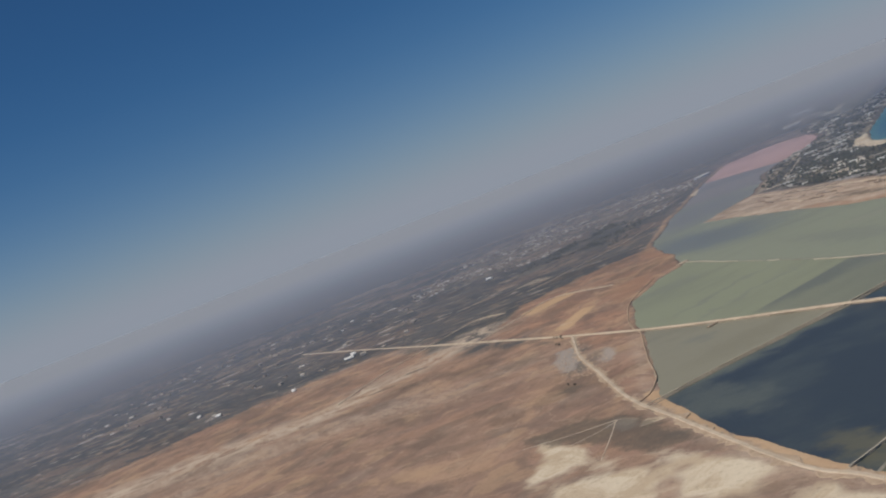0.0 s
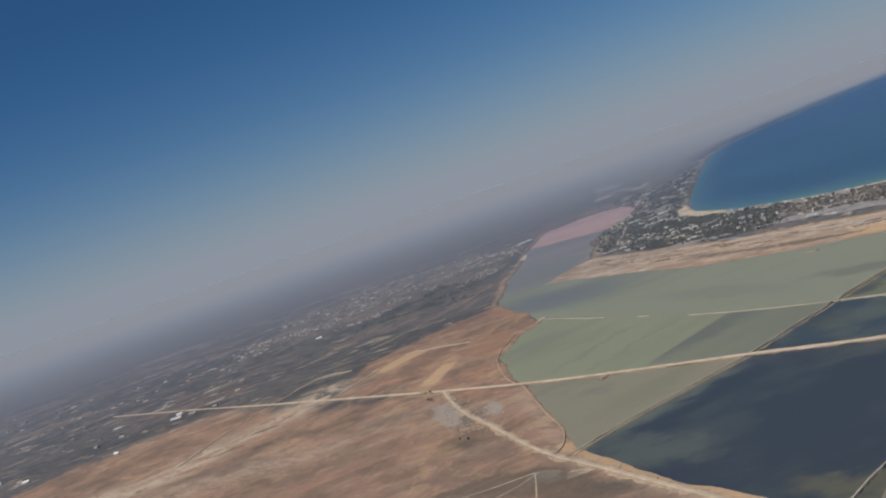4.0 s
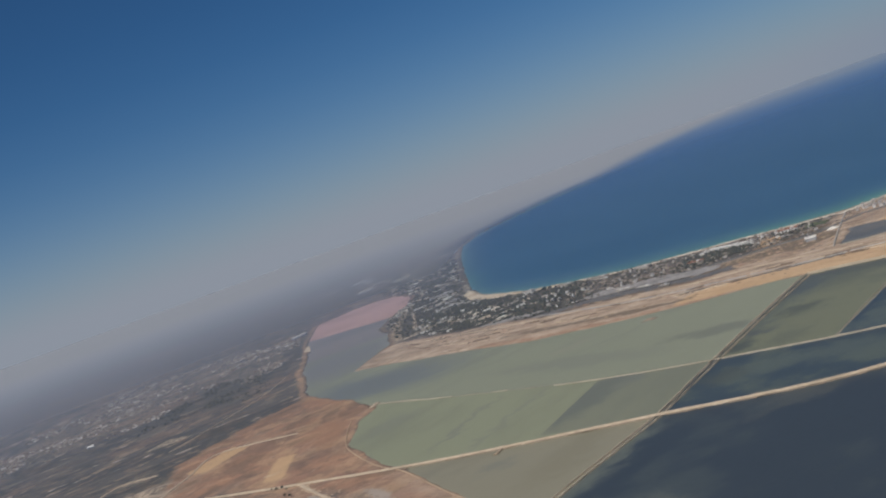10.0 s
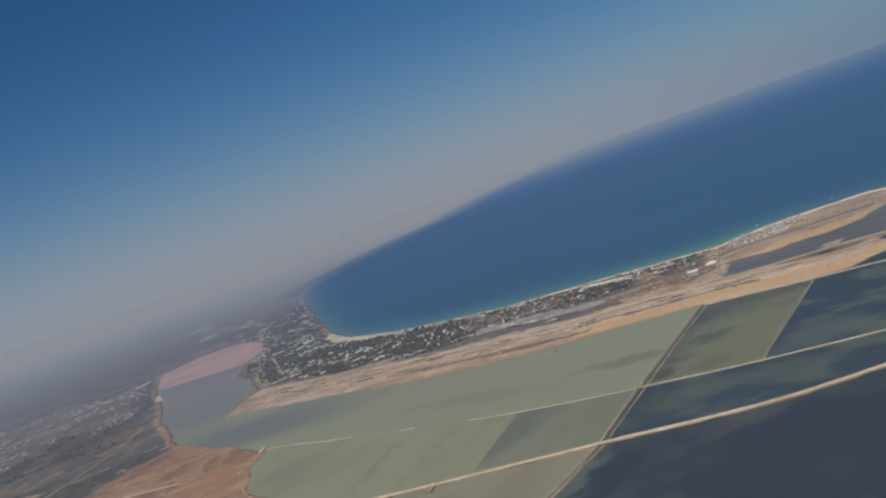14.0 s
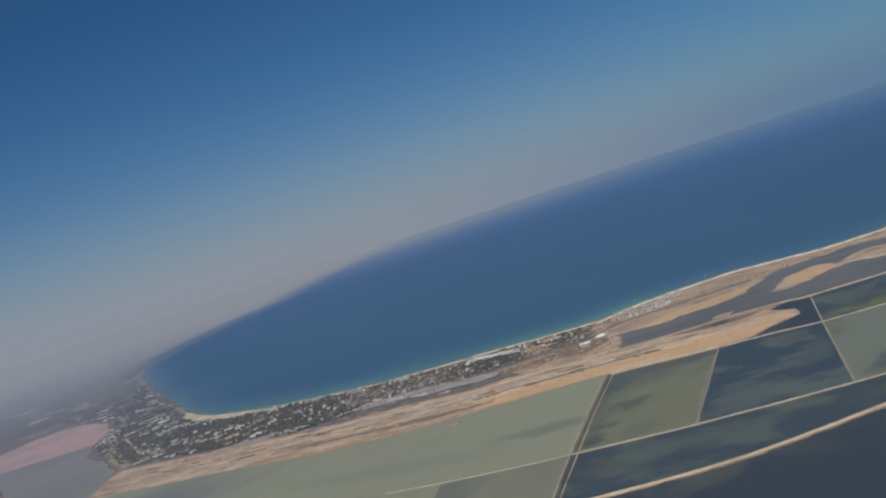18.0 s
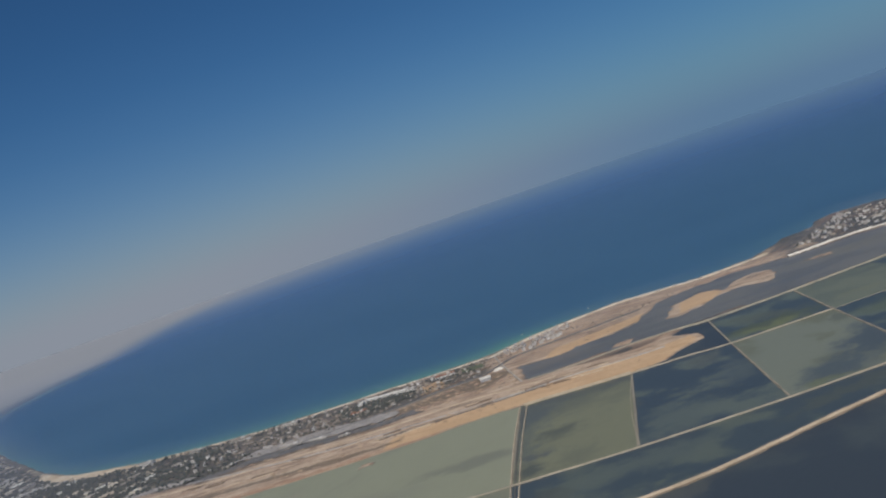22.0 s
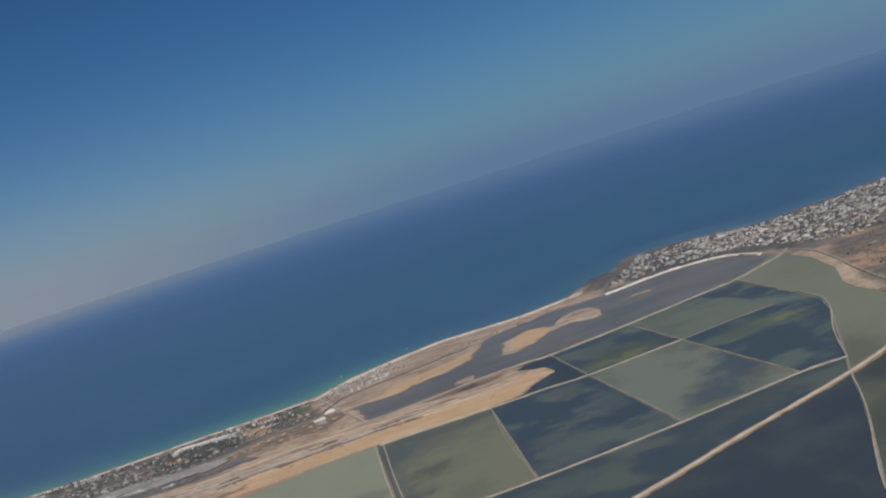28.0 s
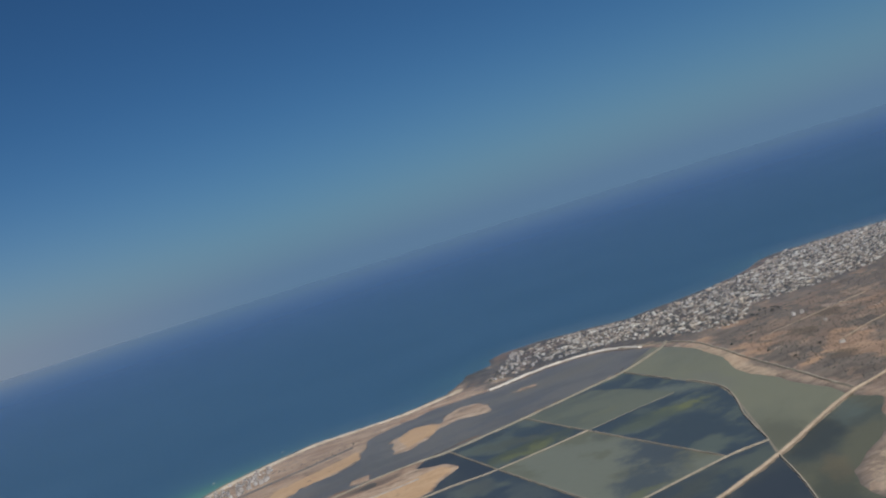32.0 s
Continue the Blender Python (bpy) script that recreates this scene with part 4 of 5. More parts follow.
dike([X2, (-9.5, 341), X3], 0.55, 0.25, m_tan, "pale earth dike beside a narrow canal")
dike([(-97, 219), PC, (-87, 233), (-80, 242), (-68, 256), X1], 0.5, 0.3, m_tan, "low earth dike between green and dark brine")
dike([(-95, 217.6), (-92.6, 222), (-85.8, 231.8), (-78.8, 240.8), (-66.8, 254.8), (-55.6, 267.6)], 0.45, 0.25, m_tan, "low earth dike beside a narrow ditch")
dike([(-55.4, 268), (-44, 285.4), (-32, 303.2)], 0.5, 0.25, m_tan, "pale earth dike beside a narrow canal")
dike([(-32, 303.2), (-7.3, 339.8), (19.2, 377.2)], 0.5, 0.25, m_tan, "pale earth dike beside a narrow canal")
canal_line = lane([(-56.2, 268.4), (-33, 303.8), (-8.4, 340.4), (18.1, 377.8)])
canal = new("canal", mesh_from("canal", bank(canal_line, 0.45, 0.0, 0.9, 0.1, -0.1, 0.02), water_material("canal_water", (0.11, 0.108, 0.095), (0.08, 0.085, 0.08), 0.4, 0.1)))
tagged(canal, "narrow dark canal between two earth dikes", "canal", kind="structure")
dike([J1, (-143, 292), (-125, 263), (-103, 228), (-85, 206), (-67, 184), (-49, 163), (-36, 153), (-5, 122), (30, 95)], 1.5, 0.4, m_track, "wide sandy road along the pans' edge", "road", "road")
dike([J1, (-143, 292), (-125, 263), (-103, 228), (-85, 206), (-67, 184), (-49, 163), (-36, 153), (-5, 122), (30, 95)], 3.8, 0.2, m_sandbank, "uneven orange earth bank along the pans' edge", "embankment", "embankment")
dike([Q1, (20, 320), Q2], 0.35, 0.02, m_bank, "thin earth dike between brine pans")
dike([R3, (52, 299), R1, R2], 0.44, 0.25, m_earth, "thin earth dike between brine pans")
dike([Q2, (64, 343), R1, T1], 0.48, 0.25, m_earth, "thin earth dike between brine pans")
dike([T1, (124, 307.5), (139.5, 298.8)], 0.22, 0.01, m_bank, "thin half-drowned dike")
dike([(18, 377.5), (33, 366), Q2], 0.55, 0.7, m_tan, "thin pale dike below the sand strip")
dike([U1, T1, T2], 0.48, 0.22, m_earth, "thin earth dike between brine pans")
dike([(42, 411), (60, 400), (82, 392), (98, 381), R2, U1, (173, 348), U2, (222, 342), (236, 345)], 1.5, 0.4, m_bank, "earth embankment along the channel")
dike([U2, (161, 309)], 0.54, 0.3, m_earth, "thin pale dike")
dike([(154, 300), (151, 295), (139, 281), (123, 270), (98, 257), T3], 0.68, 0.35, m_earth, "thin pale dike with a bend")
dike([T4, (43, 224), (27, 215), (-7, 197), (-30, 180), (-42, 160)], 0.65, 0.35, m_earth, "thin pale dike between dark pans")

# ---- sand, tracks and yards ----
m_asphalt = plain_material("worn_asphalt", (0.11, 0.11, 0.115), (0.16, 0.155, 0.155), 0.6)
m_lot = plain_material("cracked_tarmac", (0.10, 0.10, 0.105), (0.17, 0.162, 0.155), 0.45)
m_ridge = plain_material("dark_ridge_earth", (0.125, 0.092, 0.07), (0.18, 0.13, 0.095), 0.8)
m_white_wall = plain_material("white_rubble", (0.74, 0.71, 0.64), (0.66, 0.62, 0.55), 1.0)
m_grey_road = plain_material("grey_gravel", (0.30, 0.285, 0.275), (0.38, 0.355, 0.335), 0.8)
m_concrete = plain_material("pale_concrete", (0.42, 0.39, 0.35), (0.35, 0.32, 0.285), 1.0)
dike([(-74, 500), (-40, 454), (-10, 426), (28, 397), (45, 387), (62, 373), (74, 366)], 1.5, 0.62, m_grey_road, "grey track along the sand strip", "road", "road")
dike([(-150, 575), (-110, 528), (-72, 487), (-42, 462), (-14, 441), (16, 424), (34, 407), (45, 396)], 1.3, 0.6, m_track, "pale sandy track along the strip", "road", "road")
dike([(-44, 489), (-17, 478), (0, 471), (16, 465), (30, 464), (46, 456), (60, 462), (74, 466), (100, 458), (130, 448)], 1.6, 0.55, m_asphalt, "narrow dark asphalt road behind the hotels", "road", "road")
dike([(198, 420), (210, 414), (220, 410), (232, 402), (239, 393), (242, 382), (239, 368), (233, 356)], 2.4, 0.7, m_white_wall, "curved bright white rubble sea wall", "embankment", "embankment")
dike([(240, 368), (228, 334), (203, 308), (172, 282), (144, 257), (122, 238), (112, 229)], 1.2, 0.5, m_bank, "brown railway embankment round the pans", "embankment", "embankment")
dike([(208, 287), (219, 283), (260, 262)], 0.8, 0.3, m_road, "pale dirt track on the hillside", "road", "road")
dike([(176, 250), (197, 245), (208, 241), (260, 225)], 0.8, 0.3, m_road, "pale dirt track on the hillside", "road", "road")
dike([(-265, 322), (-268, 360), (-266, 392), (-259, 434), (-239, 430)], 1.3, 0.3, m_track, "pale dirt track across the plain", "road", "road")
dike([J2, (-218, 402), (-213, 431), (-176, 415)], 1.4, 0.3, m_track, "pale dirt track beside fields", "road", "road")
dike([(-250, 480), (-244, 493), (-230, 532), (-222, 560), (-217, 605)], 1.2, 0.3, m_road, "grey-brown road past the western town", "road", "road")
dike([(-96, 188), (-99, 202), (-102, 214)], 0.55, 0.14, m_track, "faint pale track over dark mud", "road", "road")
dike([(-124, 207), (-112, 210), (-102, 214)], 0.6, 0.14, m_track, "faint pale track over dark mud", "road", "road")
dike([(-109, 202), (-104, 208), (-101, 214)], 0.45, 0.13, m_track, "faint pale track over dark mud", "road", "road")
dike([(-152, 400), (-151, 379), (-148, 356), (-140, 332), (-133, 315), (-125, 301), (-117, 281), (-109, 261), (-103, 248), (-100, 239), (-98.5, 229), (-99.5, 223)], 0.54, 0.3, m_sandbank, "curved earth dike at the lagoon's edge")
dike([(-146, 414), (-145, 418), (-144, 421)], 2.2, 0.45, m_track, "sandy mound at the dike's end", "embankment", "embankment")
dike([(-95.5, 289), (-97, 286), (-98, 284)], 0.9, 0.3, m_track, "short ramp beside the causeway", "road", "road")
dike([(72, 486), (56, 450), (44, 422), (40, 412)], 1.0, 0.55, m_concrete, "straight pale concrete canal wall", "wall", "wall")

dike([(23, 468), (38, 466.5), (59, 468)], 0.8, 0.5, m_ridge, "dark earth bank behind the yard", "embankment", "embankment")
dike([(-146, 712), (-145, 701), (-141, 650), (-138, 620), (-114, 589), (-100, 570)], 1.6, 0.35, m_track, "pale dirt track through the bayside trees", "road", "road")


def lot(points, z, material, label):
    """A flat worn surface with an uneven edge."""
    return tagged(new("lot", mesh_from("lot", sheet(points, z, 3.2, 0.16, 0.8), material)), label, "lot", kind="structure")


m_pale_lot = plain_material("pale_grey_lot", (0.24, 0.225, 0.215), (0.36, 0.34, 0.325), 0.4)
lot([(-76, 500), (-70, 491), (-48, 483), (-34, 470), (-22, 458), (-6, 445), (8, 439), (10, 446), (-4, 454), (-18, 466), (-32, 480), (-46, 492), (-62, 499)], 0.47, m_lot, "wide dark worn tarmac lot beside the sand strip")
lot([(-54, 505), (-44, 493), (-30, 481), (-17, 467), (-4, 455), (5, 454), (9, 463), (-4, 475), (-14, 486), (-26, 496), (-40, 507)], 0.465, m_pale_lot, "pale grey gravel lot beside the tarmac")
lot([(-100, 530), (-84, 512), (-74, 505), (-66, 508), (-78, 520), (-92, 535)], 0.465, m_pale_lot, "small grey lot behind the bayside trees")
dike([(-18, 424), (-2, 413), (14, 402.5), (36, 389.5)], 1.0, 0.66, m_lot, "thin dark tarmac strip on the sand", "road", "road")
for a, b in (((-19, 426), (-13, 422)), ((22, 399.5), (30, 394.5)), ((43, 388), (51, 382)), ((58, 376), (64, 371.5))):
    dike([a, ((a[0] + b[0]) / 2, (a[1] + b[1]) / 2), b], 1.5, 0.68, m_concrete, "worn pale concrete slab on the sand strip", "slab", "slab")
dike([(-44, 579), (-24, 555), (5, 535), (28, 521.5), (54, 503), (70, 493)], 2.0, 0.36, m_beach, "narrow pale beach below the hotels", "embankment", "beach")
dike([(70, 489), (80, 491), (101, 495.5), (119, 493.5), (147, 486.5), (164, 471), (177, 458), (190, 452), (204, 446.5)], 3.4, 0.42, m_beach, "pale dry sand of the open beach", "embankment", "beach")
STRIP_LINE = [(-140, 556), (-128, 535), (-100, 498), (-66, 466), (-30, 436), (0, 414), (30, 399), (56, 378)]
pick = random.Random(17)
for k in range(64):
    i = pick.randrange(len(STRIP_LINE) - 1)
    (ax, ay), (bx, by) = STRIP_LINE[i], STRIP_LINE[i + 1]
    u, d = pick.random(), Vector((bx - ax, by - ay)).normalized()
    off, reach = pick.uniform(-0.75, 0.75) * (13 if i < 4 else 8), pick.uniform(1.5, 6.5)
    c = Vector((ax + (bx - ax) * u - d.y * off, ay + (by - ay) * u + d.x * off))
    e = d.copy()
    e.rotate(Matrix.Rotation(pick.uniform(-0.25, 0.25), 2))
    ends = [tuple(c - e * reach), tuple(c + d * 0.1), tuple(c + e * reach)]
    if k % 3:
        dike(ends, pick.uniform(0.6, 1.8), 0.6, m_ridge, "short dark earth ridge on the sand strip", "embankment", "embankment")
    else:
        dike(ends, pick.uniform(0.5, 1.3), 0.58, m_track, "pale sand drift on the strip", "embankment", "sand drift")
m_crop = plain_material("irrigated_grass", (0.085, 0.105, 0.055), (0.11, 0.125, 0.07), 0.6, 0.9)
field = new("field", mesh_from("field", sheet([(56, 490), (63, 482), (58, 473), (51, 481)], 0.42, 0.6), m_crop))
tagged(field, "small green irrigated field behind the beach", "field", kind="structure")

# ---- buildings ----
COLOURS = [(0.66, 0.66, 0.65), (0.56, 0.56, 0.56), (0.47, 0.46, 0.45), (0.40, 0.38, 0.36), (0.34, 0.31, 0.29), (0.28, 0.26, 0.245), (0.23, 0.21, 0.19), (0.50, 0.49, 0.48), (0.48, 0.41, 0.35), (0.24, 0.225, 0.21), (0.40, 0.36, 0.32), (0.60, 0.55, 0.49), (0.31, 0.265, 0.225), (0.22, 0.195, 0.17)]
m_town = island_varied("town_plaster", [(1.15 * r, 1.13 * g, 1.06 * b) for r, g, b in COLOURS])
m_belt = island_varied("weathered_plaster", [(0.33, 0.29, 0.25), (0.26, 0.22, 0.185), (0.19, 0.16, 0.135), (0.42, 0.40, 0.375), (0.30, 0.26, 0.22), (0.22, 0.185, 0.15)])
m_inland = island_varied("inland_plaster", [(0.40, 0.35, 0.305), (0.32, 0.275, 0.235), (0.26, 0.22, 0.185), (0.62, 0.575, 0.52), (0.20, 0.17, 0.145), (0.30, 0.245, 0.205), (0.46, 0.405, 0.35)])
m_plaster = object_varied("house_plaster", (0.66, 0.65, 0.63), (0.40, 0.36, 0.32))
m_roof = object_varied("flat_roof_screed", (0.46, 0.44, 0.41), (0.27, 0.235, 0.20))
m_tile = object_varied("red_roof_tiles", (0.38, 0.17, 0.10), (0.30, 0.14, 0.09))
m_pane = plain_material("dark_window_glass", (0.03, 0.04, 0.05), (0.05, 0.06, 0.07), 1.0, 0.15)
m_door = plain_material("blue_door_paint", (0.05, 0.10, 0.20), (0.07, 0.13, 0.24), 1.0, 0.5)
m_white = plain_material("white_paint", (0.66, 0.65, 0.62), (0.56, 0.54, 0.50), 0.6, 0.6)
m_limewash = plain_material("limewashed_roof", (0.80, 0.79, 0.76), (0.72, 0.70, 0.66), 0.6, 0.7)
m_cream = plain_material("cream_plaster", (0.42, 0.38, 0.325), (0.34, 0.305, 0.26), 0.6, 0.8)
m_grey_sheet = plain_material("grey_sheet_metal", (0.42, 0.43, 0.45), (0.36, 0.37, 0.39), 0.6, 0.5)


def box(bm, x, y, z, w, d, h, bevel=0.0):
    made = bmesh.ops.create_cube(bm, size=1.0, matrix=Matrix.Translation((x, y, z + h / 2)) @ Matrix.Diagonal((w, d, h, 1)))
    if bevel:
        bmesh.ops.bevel(bm, geom=list({e for v in made["verts"] for e in v.link_edges}), offset=bevel, segments=1, affect='EDGES')
    return bm


def land_height(x, y):
    """The ground's height at one place of the plan."""
    i, j = min(max(np.searchsorted(xs, x) - 1, 0), len(xs) - 2), min(max(np.searchsorted(ys, y) - 1, 0), len(ys) - 2)
    u, v = (x - xs[i]) / (xs[i + 1] - xs[i]), (y - ys[j]) / (ys[j + 1] - ys[j])
    return float(height[j, i] * (1 - u) * (1 - v) + height[j, i + 1] * u * (1 - v) + height[j + 1, i] * (1 - u) * v + height[j + 1, i + 1] * u * v)


def make_house(w, d, h, storeys, hut):
    """A plain flat-roofed house: walls, a parapet roof, a stair hut, windows and a door."""
    house = new("house", mesh_from("house", box(bmesh.new(), 0, 0, -0.3, w, d, h + 0.3, 0.03), m_plaster))
    bm = bmesh.new()
    for x, y, a, b in ((0, d / 2, w + 0.12, 0.12), (0, -d / 2, w + 0.12, 0.12), (w / 2, 0, 0.12, d - 0.12), (-w / 2, 0, 0.12, d - 0.12)):
        box(bm, x, y, h, a, b, 0.16)
    box(bm, 0, 0, h, w - 0.13, d - 0.13, 0.05)
    part("roof", bm, m_roof, house, "flat roof with a low parapet")
    if hut:
        part("stair_hut", box(bmesh.new(), w * 0.22, d * 0.18, h + 0.05, w * 0.35, d * 0.35, 0.5, 0.02), m_plaster, house)
    pane = mesh_from("window", box(bmesh.new(), 0, 0, 0, 0.34, 0.06, 0.3), m_pane)
    for s in range(storeys):
        for x in (-0.28, 0.28):
            ob = new("window", pane)
            ob.parent, ob.location = house, (x * w, -d / 2 - 0.01, 0.22 + s * 0.58)
    part("door", box(bmesh.new(), 0, -d / 2 - 0.01, 0, 0.24, 0.06, 0.44), m_door, house, "blue door")
    return tagged(house, "flat-roofed pale plastered house with dark windows", "house", "houses of the coast")


kinds = [make_house(1.4, 1.1, 1.2, 2, True), make_house(1.7, 1.1, 0.7, 1, False), make_house(1.15, 1.0, 0.68, 1, True), make_house(1.5, 1.25, 1.2, 2, True), make_house(2.0, 1.1, 1.2, 2, False)]
rnd = random.Random(5)


def lots(outline, gap, turn, keep, seed, jitter=0.3):
    """Places for houses on a turned, shaken grid inside an outline, some left empty."""
    r = random.Random(seed)
    cx, cy = sum(p[0] for p in outline) / len(outline), sum(p[1] for p in outline) / len(outline)
    reach = max(math.hypot(p[0] - cx, p[1] - cy) for p in outline)
    k, c, s = int(reach / gap) + 1, math.cos(radians(turn)), math.sin(radians(turn))
    uv = [((i + r.uniform(-jitter, jitter)) * gap, (j + r.uniform(-jitter, jitter)) * gap, r.random(), r.uniform(-8, 8)) for i in range(-k, k + 1) for j in range(-k, k + 1)]
    px = np.array([cx + u * c - v * s for u, v, _, _ in uv])
    py = np.array([cy + u * s + v * c for u, v, _, _ in uv])
    fine = (distance_to(px, py, outline) > 1) & (distance_to(px, py, COAST) < -4) & (distance_to(px, py, LAGOON) < -3) & (distance_to(px, py, CHANNEL) < -3) & (distance_to(px, py, BAY_BEACH) < -0.8)
    dense = value_noise(px, py, 45, seed)
    return [(x, y, turn + q[3]) for x, y, q, f, e in zip(px, py, uv, fine, dense) if f and q[2] < keep + 0.35 * e]


def settle(places, most):
    for x, y, turn in places[:most]:
        proto = kinds[rnd.randrange(len(kinds))]
        copy_thing(proto, pose(x, y, land_height(x, y), 0, 0, turn + rnd.choice((0, 90, 180))))


# the houses that stand nearest: along the eastern beach, the cape and behind the hotels
CAPE = [(212, 432), (228, 420), (246, 405), (250, 412), (268, 440), (290, 466), (262, 452), (240, 445)]
BEACH_ROW = [(72, 478), (80, 468), (98, 467), (116, 482), (124, 486), (109, 491), (97, 493), (78, 489)]
settle(lots(BEACH_ROW, 2.5, -12, 0.55, 41), 150)
settle(lots(CAPE, 3.2, -35, 0.3, 42, 0.45), 110)
settle(lots([(-46, 560), (-20, 530), (10, 505), (40, 480), (52, 500), (7, 530), (-22, 550)], 6.0, -35, 0.4, 43), 50)
settle(lots([(-80, 520), (-40, 490), (-20, 482), (-10, 495), (-40, 530), (-62, 560)], 7.0, -40, 0.35, 44), 40)
settle([(240, 283, 10), (172, 248, 30), (215, 266, 20), (238, 286, 40)], 4)
for proto in kinds:
    for ob in (*proto.children_recursive, proto):
        bpy.data.objects.remove(ob)


def house_cloud(name, places, label, seed, scale=1.0, low=0.45, high=0.8, paint=m_town, long=1.0):
    """Many plain houses with parapets and roof huts, joined."""
    r = random.Random(seed)
    co, faces = [], []

    def block(m, w, d, z, h):
        b = len(co)
        for q in (z, z + h):
            for u, v in ((-w, -d), (w, -d), (w, d), (-w, d)):
                p = m @ Vector((u / 2, v / 2, 0))
                co.append((p.x, p.y, q))
        faces.extend([(b + 4, b + 5, b + 6, b + 7)] + [(b + i, b + (i + 1) % 4, b + 4 + (i + 1) % 4, b + 4 + i) for i in range(4)])

    for x, y, turn in places:
        w, d, h = r.choice((1.3, 1.7, 2.2, 2.8, 4.0)) * r.uniform(0.85, 1.15) * scale * long, r.uniform(1.0, 2.2) * scale, r.choice((low, low, high, high * 1.3))
        z = land_height(x, y)
        m = pose(x, y, 0, 0, 0, turn)
        block(m, w, d, z - 0.5, h + 0.5)
        if r.random() < 0.4:
            block(m @ Matrix.Translation((r.uniform(-0.2, 0.2) * w, r.uniform(-0.2, 0.2) * d, 0)), w * 0.4, d * 0.45, z + h, 0.25)
        if r.random() < 0.4:
            block(m @ Matrix.Translation((w * 0.65, 0, 0)), w * 0.5, d * 0.8, z - 0.5, h * 0.6 + 0.5)
    me = bpy.data.meshes.new(name)
    me.from_pydata(co, [], faces)
    me.materials.append(paint)
    return tagged(new(name, me), label, "houses", kind="stuff")


SPARSE = [(227, 457), (288, 479), (322, 451), (258, 408), (232, 423)]


def off_street(x, y):
    """Whether a place stands clear of the town's narrow streets."""
    if distance_to(np.array([x]), np.array([y]), SPARSE)[0] > 0 and noise.noise(Vector((x * 0.3, y * 0.3, 6))) > -0.08:
        return False
    c, q = math.cos(radians(-35)), math.sin(radians(-35))
    return (x * c + y * q + 1.2 * math.sin(y * 0.07)) % 15 > 1.2 and (y * c - x * q + 1.2 * math.sin(x * 0.05)) % 22 > 1.4


east_lots = [p for p in lots(TOWN_EAST, 1.65, -35, 0.5, 51, 0.42) if distance_to(np.array([p[0]]), np.array([p[1]]), CAPE)[0] < 0 and off_street(p[0], p[1])]
house_cloud("town_blocks", [p for p in lots(TOWN_EAST, 4.2, -35, 0.3, 58, 0.45) if off_street(p[0], p[1])], "larger pale buildings among the town's houses", 68, 0.85, 0.5, 0.75)
house_cloud("town_houses", east_lots, "dense pale flat-roofed houses of the seaside town", 61, 0.45, 0.26, 0.42)
house_cloud("point_houses", lots(TOWN_POINT, 5.5, 12, 0.22, 52, 0.4), "rows of long pale holiday houses among trees by the bay", 62, 0.9, long=2.2)
house_cloud("western_houses", [p for p in lots(TOWN_WEST, 3.4, 25, 0.62, 53, 0.5) if noise.noise(Vector((p[0] * 0.035, p[1] * 0.02, 9))) > 0.0], "pale houses of a low inland town", 63, 0.75, 0.35, 0.55, m_inland)
house_cloud("farm_houses", lots([(-480, 400), (-330, 420), (-300, 470), (-420, 620), (-700, 700), (-640, 480)], 12.0, 10, 0.25, 54), "scattered pale farm buildings", 64, 1.1, paint=m_inland)
house_cloud("coast_houses", lots([(-118, 1115), (-95, 1480), (40, 1826), (160, 2040), (100, 2300), (-250, 1700), (-320, 1200)], 22.0, 30, 0.4, 56), "far pale houses along the bay's coast", 66, 3.5)
house_cloud("belt_houses", [p for p in lots(BELT, 2.9, -38, 0.34, 57, 0.5) if p[0] > -50 or p[2] > -33], "low pale houses and sheds among coastal trees", 67, 0.62, 0.35, 0.6, m_belt)


# ---- hotels and the hall ----
def hotel(x, y, turn, length, depth, storeys, label, roof=None, wall=None):
    """A long hotel wing: walls, a parapet roof, a plant room, and a window for each room on every storey."""
    h = 0.62 * storeys
    body = new("hotel", mesh_from("hotel", box(bmesh.new(), 0, 0, -0.4, length, depth, h + 0.4, 0.04), wall or m_white))
    bm = bmesh.new()
    for px, py, a, b in ((0, depth / 2, length + 0.2, 0.18), (0, -depth / 2, length + 0.2, 0.18), (length / 2, 0, 0.18, depth - 0.18), (-length / 2, 0, 0.18, depth - 0.18)):
        box(bm, px, py, h, a, b, 0.2)
    box(bm, 0, 0, h, length - 0.2, depth - 0.2, 0.06)
    part("roof", bm, roof or m_roof, body, "flat roof with a parapet")
    part("plant_room", box(bmesh.new(), length * 0.2, 0, h + 0.06, length * 0.16, depth * 0.5, 0.5, 0.03), m_white, body)
    pane = mesh_from("window", box(bmesh.new(), 0, 0, 0, 0.5, 0.07, 0.36), m_pane)
    rail = mesh_from("balcony", box(bmesh.new(), 0, 0, 0, 0.8, 0.3, 0.22), m_white)
    n = max(2, int(length / 1.5))
    for s in range(storeys):
        for i in range(n):
            u = (i + 0.5) / n * length - length / 2
            for side in (-1, 1):
                ob = new("window", pane)
                ob.parent, ob.location = body, (u, side * (depth / 2 + 0.01), 0.16 + s * 0.6)
            if s:
                ob = new("balcony", rail)
                ob.parent, ob.location = body, (u, -depth / 2 - 0.16, s * 0.6)
    body.matrix_basis = pose(x, y, land_height(x, y), 0, 0, turn)
    return tagged(body, label, "hotel", "hotels along the beach")


